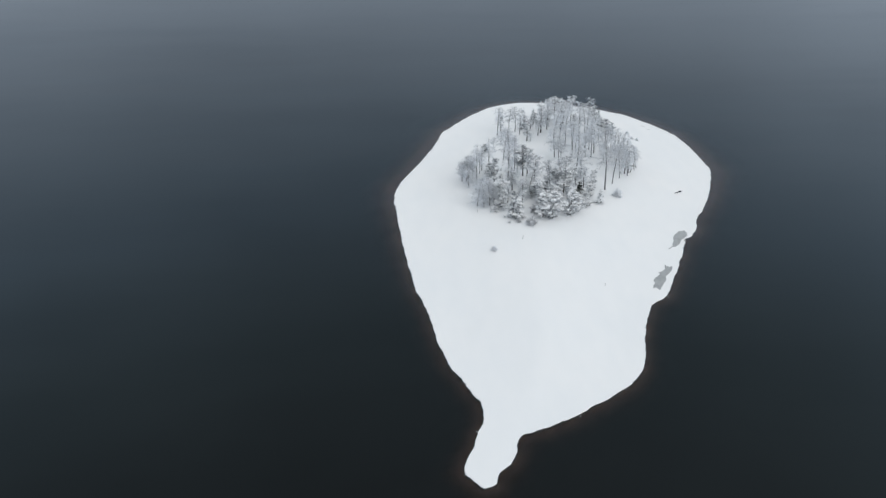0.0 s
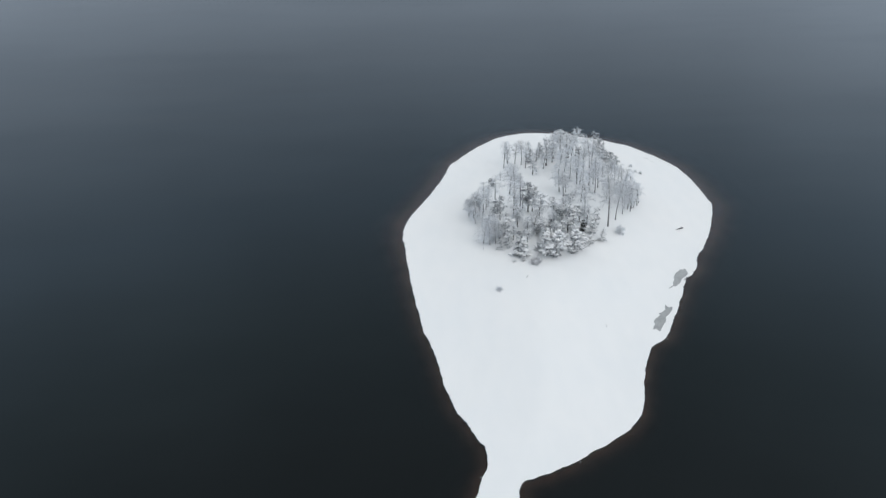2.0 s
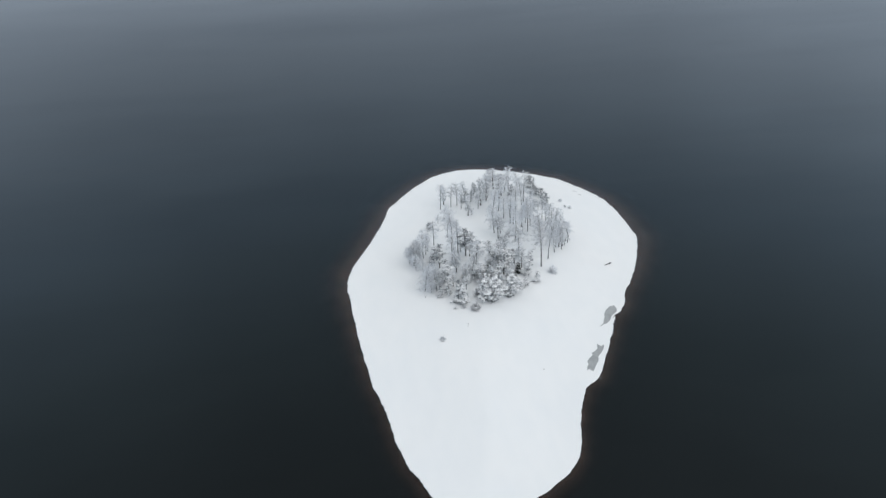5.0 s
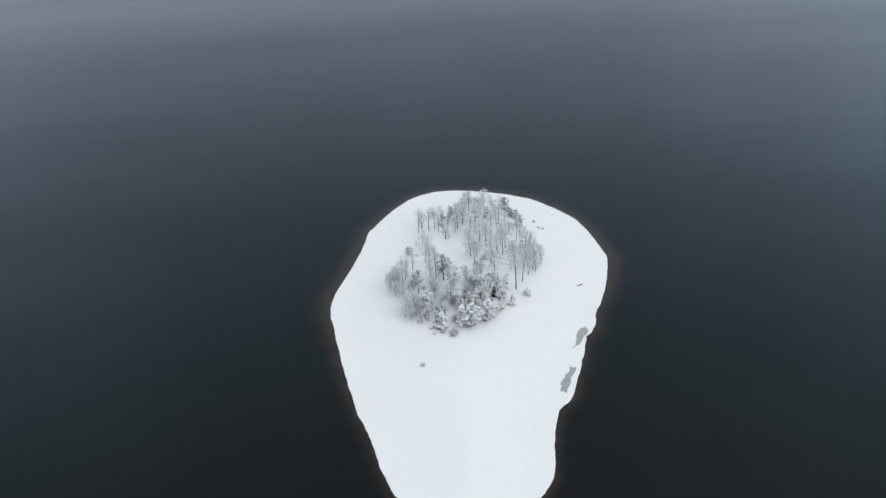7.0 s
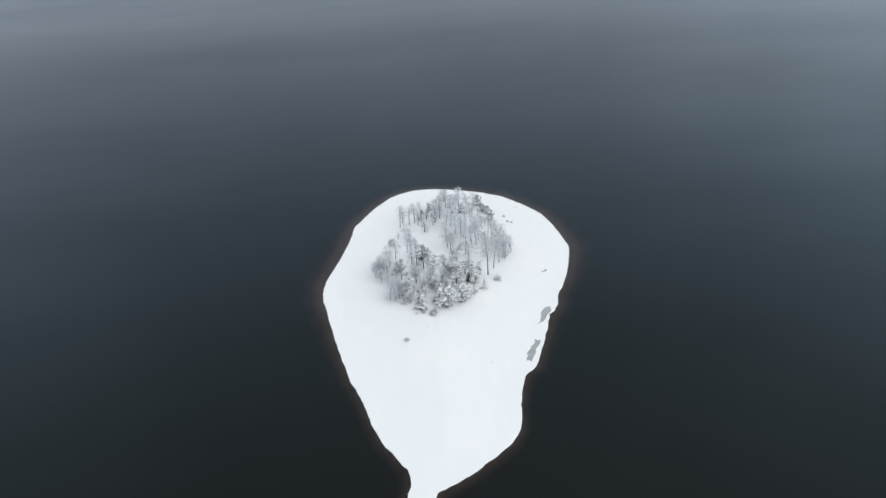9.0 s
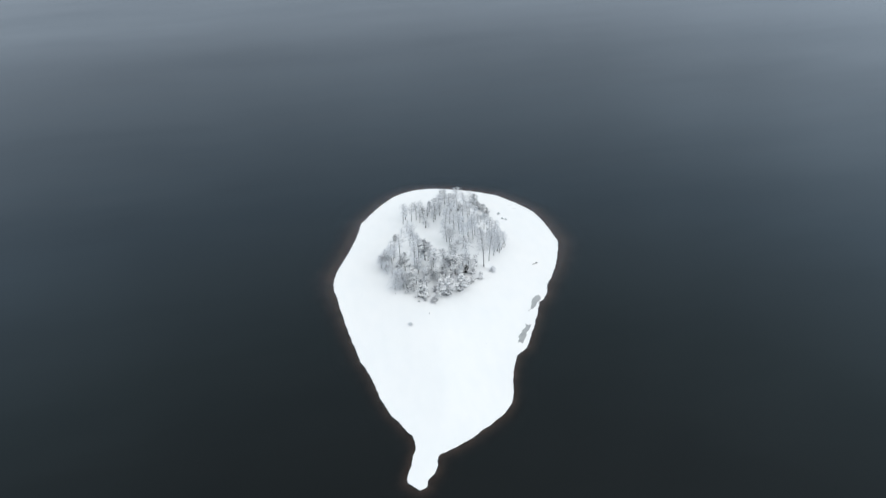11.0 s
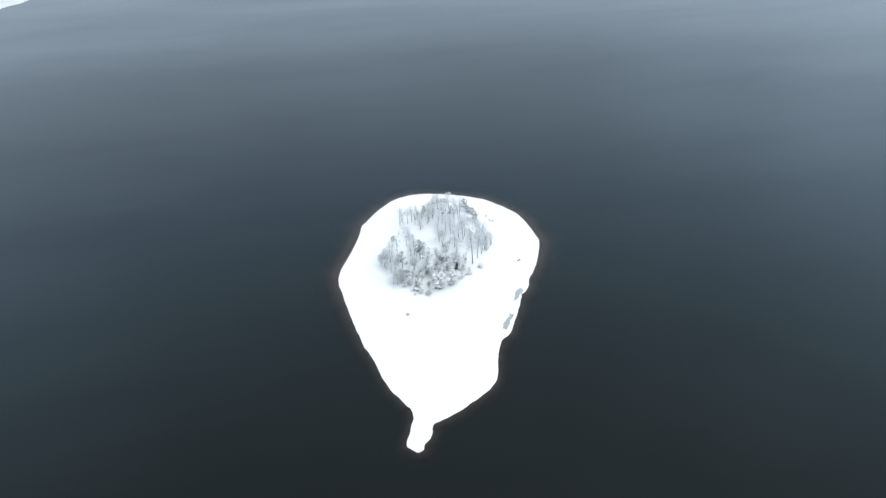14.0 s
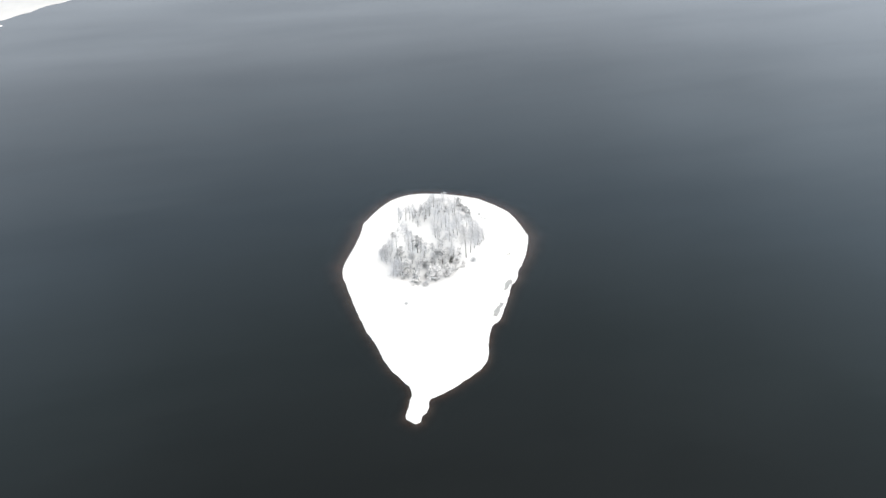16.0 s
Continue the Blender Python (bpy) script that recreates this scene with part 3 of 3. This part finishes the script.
DARK_PINES = [
    conifer("pine_tree", 14, 13, 0.24, 2.6, False, 0.2, DARK_NEEDLES, "dark pine with open crown and little snow"),
    conifer("pine_tree", 15, 13, 0.3, 2.3, False, 0.25, DARK_NEEDLES, "dark pine with open crown and little snow"),
]
LADEN = [
    conifer("young_pine", 21, 11, 0.06, 2.7, True, 0.74, NEEDLES, "bushy young pine bowed under heavy snow", 44, 0.16, None, 0.75),
    conifer("young_pine", 22, 11, 0.08, 2.4, True, 0.74, NEEDLES, "bushy young pine bowed under heavy snow", 44, 0.16, None, 0.75),
    conifer("young_pine", 23, 10, 0.05, 2.9, False, 0.74, NEEDLES, "rounded young pine covered in heavy snow", 44, 0.18, None, 0.75),
    conifer("young_pine", 24, 10, 0.05, 2.3, True, 0.4, DARK_NEEDLES, "young pine with dark needles showing through snow", 40, 0.08),
]
BIRCHES = [
    birch("birch_tree", 31, 17, 0.32, 2.9, "slender leafless birch white with hoarfrost", 34),
    birch("birch_tree", 32, 17, 0.4, 2.5, "slender leafless birch white with hoarfrost", 30),
    birch("birch_tree", 33, 15, 0.22, 3.1, "frosted leafless birch with a broad fine crown", 36),
    birch("birch_tree", 34, 18, 0.45, 2.2, "slender leafless birch white with hoarfrost", 28),
    birch("birch_tree", 37, 16, 0.3, 2.0, "thin leafless birch with sparse frosted limbs", 20),
]
LOW_BIRCHES = [
    birch("birch_tree", 38, 12, 0.1, 2.5, "bushy birch with frosted twigs down to the snow", 36),
    birch("birch_tree", 39, 12, 0.14, 2.1, "bushy birch with frosted twigs down to the snow", 30),
]
SAPLINGS = [
    birch("birch_sapling", 45, 6, 0.1, 1.1, "small frosted birch sapling under taller trees", 14),
    birch("birch_sapling", 46, 6, 0.2, 0.9, "small frosted birch sapling under taller trees", 12),
]
DARK_YOUNG = [
    conifer("young_pine", 26, 6, 0.04, 1.9, False, 0.3, DARK_NEEDLES, "dense dark young pine lightly dusted with snow", 34),
    conifer("young_pine", 27, 6, 0.04, 1.6, True, 0.3, DARK_NEEDLES, "dense dark young pine lightly dusted with snow", 34),
]
BARE_SPRUCE = [conifer("young_spruce", 25, 5, 0.05, 0.9, True, 0.05, BLACK_NEEDLES, "small dark spruce free of snow among white trees", 30, under=BLACK_NEEDLES)]
TALL_BIRCHES = [
    birch("birch_tree", 35, 23, 0.55, 2.6, "very tall slender birch with long bare trunk and frosted crown", 40),
    birch("birch_tree", 36, 22, 0.42, 2.3, "very tall slender birch with long bare trunk and frosted crown", 44),
]
SHRUBS = [
    shrub("bush", 41, 3.0, 0.66, "leafless round bush dusted with snow", many=64),
    shrub("bush", 42, 3.0, 1.0, "low spreading leafless bush in snow"),
]
PALE_SHRUBS = [
    shrub("bush", 43, 3.0, 0.62, "round leafless bush grey-white with frost", PALE, 54),
    shrub("bush", 44, 2.0, 1.3, "low frosted bush half sunk in snow", PALE, 16),
]

# where the trees stand: x, y and height
WEST_BIRCHES = [
    (34.32, 335.46, 13.55), (39.86, 336.51, 12.94), (43.03, 337.48, 13.02), (44.62, 332.82, 10.47), (52.89, 330.44, 10.12), (34.94, 324.63, 7.83), (34.06, 305.36, 15.0), (33.4, 281.8, 18.4),
    (35.11, 292.25, 18.5), (36.61, 287.05, 17.2), (14.52, 286, 9.5), (16.46, 283.54, 11.44), (18.92, 286, 10.47), (21.03, 288.64, 14.17), (23.5, 294.71, 10.65), (25.34, 262.15, 9.15),
    (30.54, 267.08, 6.69), (27.02, 299.64, 12.32), (31.33, 321.02, 5.02),
]
EAST_BIRCHES = [
    (56.4, 304.0, 13.29), (59.2, 303.1, 9.42), (57.38, 299.55, 11.26), (58.7, 320.76, 14.26), (62.39, 325.86, 16.54), (66.62, 316.98, 12.06), (65.74, 311.78, 12.85), (64.42, 293.92, 15.58),
    (65.03, 288.29, 12.58), (70.58, 321.99, 14.34), (69.87, 303.07, 12.85), (72.34, 302.54, 17.07), (74.62, 307.65, 15.14), (71.81, 272.36, 25.7), (76.12, 277.9, 18.04), (83.25, 300.87, 12.85),
    (81.93, 287.5, 11.62), (85.27, 288.02, 12.14), (89.32, 294.27, 9.15), (83.34, 312.22, 11), (81.93, 314.34, 11), (76.91, 334.05, 16.28), (75.24, 330.88, 13.99), (80.26, 282.92, 12.58),
]
NORTH_PINES = [
    (36.61, 340.91, 10.74), (47.87, 346.54, 8.45), (46.99, 324.1, 11.09), (54.82, 333.7, 14.7), (59.75, 341.97, 13.2), (48.58, 323.93, 3.7), (55.62, 344.17, 4.05),
    (62.48, 355.87, 11.09), (64.86, 354.02, 12.23), (65.03, 338.45, 14.7), (72.69, 352.44, 12.5), (69.6, 347.5, 12.4), (76.2, 346.8, 11.4), (63.54, 317.68, 10.47), (79.9, 322.61, 6.69), (82.37, 324.46, 4.49),
    (83.42, 287.41, 11.62),
]
MIDDLE_PINES = [
    (43.4, 262.4, 8.0), (52.1, 271.4, 9.0), (50.2, 261.0, 6.5), (37.2, 266.4, 8.0), (48.6, 270.2, 8.5),
    (38.19, 289.52, 11.62), (41.71, 285.21, 12.5), (33.88, 277.46, 9.33), (34.06, 272.8, 9.24), 
    (37.14, 264.53, 8.18), (40.83, 271.13, 9.24), (43.21, 275.26, 14.34), (43.91, 266.64, 7.66), (49.98, 273.77, 9.33), (50.42, 283.27, 8.36), (53.33, 272.98, 13.29),
    (53.86, 266.73, 12.23), (56.94, 266.9, 5.63), (57.4, 272.5, 10.0), (63.36, 280.46, 6.34), (62.66, 271.3, 10.3), (56.67, 290.14, 6.34), (57.9, 284.86, 8.98),
]
SOUTH_YOUNG = [
    (28.07, 267.08, 8.18), (28.78, 258.28, 8.1), (34.32, 249.04, 8.45),
    (35.9, 264.79, 3.61), (46.29, 265.41, 7.13), (66.26, 272.27, 8.27), (63.54, 265.23, 8.18), (42.94, 248.95, 9.94), 
    (57.46, 258.98, 5.1), (61.4, 257.5, 4.6),
]
RIDGE_YOUNG = [
    (84.04, 351.91, 5.9), (84.04, 344.08, 5.19), (85.71, 343.2, 3.87), (87.12, 340.12, 4.05), (86.94, 330.18, 5.37), (72.16, 343.29, 5.19),
]
BUSHES = [
    (40.83, 253.62, 5.02), (38.02, 243.6, 4.9), (61.78, 299.46, 3.08), (30.0, 246.2, 1.3), (33.4, 246.0, 1.5),
]
FROSTED_BUSHES = [
    (75.5, 267.4, 5.0), (92.1, 340.0, 1.2), (96.3, 334.2, 2.1), (96.9, 327.4, 1.7), (98.9, 325.8, 2.0), (22.53, 227.92, 2.7),
]

DARK_SPOTS = [(27.2, 278.0, 12.4), (40.0, 285.6, 14.0), (47.8, 341.0, 6.5)]
DARK_LOW = [(26.8, 316.2, 3.8), (24.6, 283.9, 4.6), (54.3, 350.9, 4.6), (46.9, 340.2, 4.0)]

FRONT_YOUNG = [(46.2, 247.6, 10.6), (53.6, 250.4, 9.8), (57.2, 253.4, 7.6)]
LOW_SPOTS = [
    (24.6, 266.0, 8.8), (21.6, 260.6, 10.2), (20.0, 266.0, 10.2), (24.0, 261.0, 9.4), (19.62, 275.88, 8.27), (19.18, 262.15, 12.4), (21.56, 263.06, 11.8), (23.41, 263.56, 9.68), (16.9, 279.4, 9.0), (14.8, 288.6, 8.2), (17.4, 293.0, 8.6), (24.6, 270.2, 8.8),
]
PLANTED = []


def plant(kinds, spots, group, seed, wide=1.2, tilt=2.5):
    """Chooses one tree of the kinds for each spot (x, y, height)."""
    rng = random.Random(seed)
    for x, y, h in spots:
        proto, own = rng.choice(kinds)
        s = h / own
        m = pose(x, y, ground_at(x, y) - 0.05, rng.uniform(-tilt, tilt), rng.uniform(-tilt, tilt), rng.uniform(0, 360))
        w = s * wide * (1 + 0.25 * max(0.0, 1 - s)) * rng.uniform(0.92, 1.1)
        kin = "birches on the island" if proto.name.startswith("birch_tree") else group
        PLANTED.append((proto, m @ Matrix.Diagonal((w, w, s, 1)), kin))


FILL = random.Random(21)


def scatter(n, x, y, rx, ry, low, high):
    """Heights and places of n more trees within an oval round (x, y)."""
    spots = []
    for _ in range(n):
        a, q = FILL.uniform(0, 2 * math.pi), math.sqrt(FILL.random())
        spots.append((x + rx * q * math.cos(a), y + ry * q * math.sin(a), FILL.uniform(low, high)))
    return spots


def by_height(spots, low, high):
    return [s for s in spots if low <= s[2] < high]


for k, spots in enumerate((WEST_BIRCHES, EAST_BIRCHES, scatter(7, 73, 310, 13, 20, 8, 13), scatter(5, 19, 286, 5, 9, 7, 11), scatter(7, 84, 293, 5, 10, 7, 12), scatter(2, 46, 276, 15, 10, 6, 9))):
    plant(BIRCHES, by_height(spots, 0, 17), "birches on the island", 1 + k, 1.5, 5.0)
    plant(TALL_BIRCHES, by_height(spots, 17, 99), "birches on the island", 11 + k, 1.3, 2.0)
plant(LOW_BIRCHES, LOW_SPOTS, "birches on the island", 31, 1.2, 4.0)
plant(SAPLINGS, scatter(5, 74, 308, 13, 22, 3, 6) + scatter(4, 28, 285, 10, 16, 3, 5.5), "birch saplings on the island", 32, 1.2, 6.0)
plant(RIMED_PINES * 2 + BIRCHES[2:4] + PINES[:1], NORTH_PINES, "pines on the island", 3, 1.45)
plant(PINES[1:] + RIMED_PINES[:1] * 3 + BIRCHES[2:3] + LOW_BIRCHES[:1], MIDDLE_PINES, "pines on the island", 4, 1.4)
plant(RIMED_PINES[:1], [(47.4, 262.0, 7.4), (54.8, 261.4, 6.6), (60.2, 275.2, 8.0), (31.2, 262.4, 7.4), (36.2, 257.6, 7.0)], "pines on the island", 26, 1.5)
plant(RIMED_PINES, [(50.6, 339.6, 7.6), (53.0, 346.0, 8.2), (61.2, 349.4, 10.8), (67.2, 343.6, 12.6), (58.2, 337.4, 10.4), (57.6, 349.0, 8.4)], "pines on the island", 25, 1.4)
plant(LADEN, SOUTH_YOUNG, "young pines on the island", 5, 1.3)
plant(LADEN[2:3], FRONT_YOUNG, "young pines on the island", 15, 1.1)
plant(DARK_PINES, DARK_SPOTS, "pines on the island", 16)
plant(DARK_YOUNG, DARK_LOW, "young pines on the island", 19, 1.45)
plant(DARK_YOUNG, [(x, y, h * 1.2) for x, y, h in RIDGE_YOUNG], "young pines on the island", 6, 1.25)
plant(LADEN[3:], [(31.7, 250.5, 10.4), (33.6, 253.0, 7.0), (25.6, 256.6, 5.6)], "young pines on the island", 17)
plant(LADEN, scatter(3, 42, 272, 17, 12, 4, 6), "young pines on the island", 18)
YOUNG = scatter(8, 43, 261, 15, 8, 5, 8.5)
plant(LADEN, YOUNG[:6], "young pines on the island", 22, 1.15, 4.0)
plant(LOW_BIRCHES, YOUNG[6:], "birches on the island", 23, 1.15, 4.0)
plant(LADEN[:2], [(67.3, 260.5, 6.0)], "young pines on the island", 9)
plant(BARE_SPRUCE, [(60.2, 267.6, 5.2)], "young pines on the island", 9)
plant(PINES, scatter(3, 27, 277, 7, 11, 7, 9), "pines on the island", 12)
plant(SHRUBS[:1], by_height(BUSHES, 4, 9), "bushes on the island", 7, 0.95)
plant(SHRUBS[1:], by_height(BUSHES, 0, 4), "bushes on the island", 13, 0.95)
plant(PALE_SHRUBS[:1], by_height(FROSTED_BUSHES, 1.3, 9), "bushes on the island", 8, 0.9)
plant(PALE_SHRUBS[1:], by_height(FROSTED_BUSHES, 0, 1.3), "bushes on the island", 10, 0.85)
last = {}
for proto, m, group in PLANTED:
    if proto in last:
        tagged(copy_thing(proto, last[proto][0]), group=last[proto][1])
    last[proto] = (m, group)
for proto, (m, group) in last.items():
    proto.matrix_basis = m
    tagged(proto, group=group)

# ---- wet slush by the east shore ----


def slush(outline, name="slush_patch"):
    """A thin wet patch lying on the snow."""
    line = rounded(outline, 0.25)
    k = np.array([noise.noise((x * 0.9, y * 0.9, 2)) for x, y in line])
    k = 0.08 * k + np.array([0.1 * noise.noise((x * 1.7, y * 1.7, 7)) + 0.1 * noise.noise((x * 4.1, y * 4.1, 3)) for x, y in line])
    line = line + (line - line.mean(0)) * k[:, None]
    h = snow_height(line)
    shape = Shape()
    n = len(line)
    tri = geometry.tessellate_polygon([[Vector((*p, 0)) for p in line]])
    shape.add([(*p, z + 0.05) for p, z in zip(line, h)] + [(*p, z - 0.15) for p, z in zip(line, h)],
              [tuple(t) for t in tri] + [(i, (i + 1) % n, n + (i + 1) % n, n + i) for i in range(n)])
    ob = new(name, shape.mesh(name, SLUSH))
    tagged(ob, "ragged patch of wet grey slush on the snow by the water", "slush", group="slush patches", kind="thing")


slush([(95.2, 240.6), (95.1, 238.4), (93.7, 236.6), (91.8, 234.9), (90.5, 232.6), (89.1, 231.0), (87.3, 229.9), (85.4, 229.1), (87.2, 230.7), (87.8, 232.6),
       (88.7, 234.2), (89.2, 236.5), (90.6, 238.8), (92.4, 240.7), (94.2, 241.6)])
slush([(80.7, 218.06), (81.49, 216.57), (82.98, 217.27), (82.19, 215.07), (80.8, 213.0), (79.0, 211.0), (78.4, 208.8), (76.7, 206.2), (75.15, 203.63),
       (74.36, 202.66), (73.92, 203.98), (73.13, 204.34), (73.3, 205.66), (74.2, 207.33), (74.0, 208.4), (75.5, 210.4), (77.2, 212.1), (77.2, 213.2), (78.58, 214.1), (79.99, 215.51)])


# ---- driftwood, stones and sticks ----
def log(name, seed, length, radius, label, stub=True):
    rng = random.Random(seed)
    thing = new(name)
    wood, arm, white = Shape(), Shape(), Shape()
    pts = [Vector((length * (u - 0.5), 0.12 * length * math.sin(u * 2.2), radius * (0.8 + 1.6 * u * u))) for u in (0, 0.25, 0.5, 0.75, 1.0)]
    wood.tube(pts, [radius * k for k in (0.2, 0.45, 0.7, 1.0, 1.1)], 8)
    if stub:
        for u, d in ((0.75, Vector((0.5, 0.6, 0.7))), (0.95, Vector((0.8, -0.5, 0.5)))):
            c = along(pts, u)
            arm.tube([c, c + d.normalized() * length * 0.1, c + d.normalized() * length * 0.2 + Vector((0.1, 0, 0))], [radius * 0.5, radius * 0.35, radius * 0.12], 5)
        stuff(part("branch_stub", arm, DRIFT, thing))
    for _ in range(2):
        white.lump(rng, along(pts, rng.uniform(0.15, 0.5)) + Vector((0, 0, radius * 0.8)), radius * 0.55, 0.4)
    part("log", wood, DRIFT, thing)
    stuff(part("snow_cover", white, LOAD, thing))
    return tagged(thing, label, "log", kind="thing")


def lay(thing, x, y, turn, z=0.0):
    thing.matrix_basis = pose(x, y, ground_at(x, y) + z, 0, 0, turn)


lay(log("driftwood_log", 51, 3.1, 0.25, "dark driftwood log lying on open snow"), 101.6, 271.4, 8, 0.08)
lay(log("fallen_trunk", 52, 4.6, 0.11, "fallen tree trunk half buried in snow"), 63.9, 259.9, -4)
lay(log("driftwood_log", 54, 2.2, 0.07, "thin driftwood pole on snow near the far shore", False), 106.9, 346.2, -25)
lay(log("driftwood_log", 55, 1.6, 0.06, "thin driftwood pole on snow near the far shore", False), 108.6, 341.6, -15)
lay(log("driftwood_log", 53, 2.2, 0.2, "dark driftwood log at the waterline", False), 93.1, 234.4, 35, -0.1)


def stone(name, seed, size):
    """A rounded shore stone with a cap of snow."""
    rng = random.Random(seed)
    thing = new(name)
    bm = bmesh.new()
    bmesh.ops.create_icosphere(bm, subdivisions=2, radius=size)
    off = rng.uniform(0, 90)
    for v in bm.verts:
        v.co *= 1 + 0.35 * noise.noise(v.co * (1.3 / size) + Vector((off, 0, 0)))
        v.co.z *= 0.6
    rock = Shape()
    rock.add([v.co.copy() for v in bm.verts], [tuple(v.index for v in f.verts) for f in bm.faces])
    bm.free()
    cap = Shape()
    cap.lump(rng, Vector((0, 0, size * 0.42)), size * 0.6, 0.4, 9)
    part("rock", rock, STONE, thing)
    part("snow_cap", cap, LOAD, thing, "cap of fresh snow")
    return tagged(thing, "snow-capped grey stone at the waterline", "stone", group="stones along the shore", kind="thing")


STONE_KINDS = [stone("shore_stone", 60 + k, s) for k, s in enumerate((0.28, 0.36, 0.5))]
rng = random.Random(8)
spots = [(-4.9, 206.9, 1), (37.3, 146.3, 1), (122.8, 293, 2), (123.1, 297.4, 1), (120.9, 287.8, 0), (123.4, 302.7, 0), (114.3, 270.2, 1), (76.2, 199.2, 1), (85.9, 218.2, 0), (9.9, 141.9, 1), (100.8, 246.2, 1), (6.1, 127.8, 1), (19, 134.3, 0), (64.2, 182.3, 0), (8.1, 344.8, 1)]
first = set()
for x, y, k in spots:
    m = pose(x, y, 0.02, 0, 0, rng.uniform(0, 360))
    if k in first:
        copy_thing(STONE_KINDS[k], m)
    else:
        first.add(k)
        STONE_KINDS[k].matrix_basis = m


def snag(name, seed, h, label):
    """A short dead stem or stalk poking out of the snow."""
    rng = random.Random(seed)
    thing = new(name)
    stem, arm = Shape(), Shape()
    line = [Vector((0, 0, -0.2)), Vector((0.04 * h, 0, 0.5 * h)), Vector((0.12 * h, 0.03, h))]
    stem.tube(line, [0.05, 0.04, 0.02], 6)
    for k in range(4):
        c = line[1].lerp(line[2], k / 4)
        arm.twig(rng, c, rnd_dir(rng, 0.1, 0.8), 0.4 * h, 0.07)
    part("stem", stem, DRIFT, thing)
    stuff(part("side_growth", arm, DRIFT, thing))
    return tagged(thing, label, "stalk", kind="thing")


def leaning_trunk(seed, length, lean):
    """A dead bare trunk that leans out of the stand."""
    rng = random.Random(seed)
    thing = new("dead_tree")
    stem, arm, white = Shape(), Shape(), Shape()
    line = [Vector((-math.sin(radians(lean)) * length * u + 0.05 * length * u * u, 0.02 * length * math.sin(3 * u), -0.3 + math.cos(radians(lean)) * length * u)) for u in (0, 0.25, 0.5, 0.75, 1.0)]
    stem.tube(line, [0.16, 0.14, 0.12, 0.09, 0.04], 7)
    for u in (0.55, 0.7, 0.85):
        arm.twig(rng, along(line, u), rnd_dir(rng, 0.1, 0.7), rng.uniform(0.5, 1.1), 0.09)
        white.lump(rng, along(line, u) + Vector((0, 0, 0.12)), 0.16, 0.5)
    part("trunk", stem, PINE_BARK, thing)
    stuff(part("branch_stub", arm, DRIFT, thing))
    stuff(part("snow_cover", white, LOAD, thing))
    return tagged(thing, "dark bare dead trunk leaning at the edge of the birches", "tree", kind="thing")


lay(leaning_trunk(61, 5.6, 14), 90.1, 293.4, 0)
lay(leaning_trunk(62, 5.0, -12), 86.2, 288.6, 10)
for k, (x, y, h) in enumerate([(57.02, 205.48, 0.79), (33.26, 233.55, 1.41), (18.83, 257.22, 1.23), (24.29, 257.4, 1.06), (26.66, 257.31, 0.97)]):
    lay(snag("dead_stalk", 70 + k, h, "thin dead stalk poking out of the snow"), x, y, 50 * k)
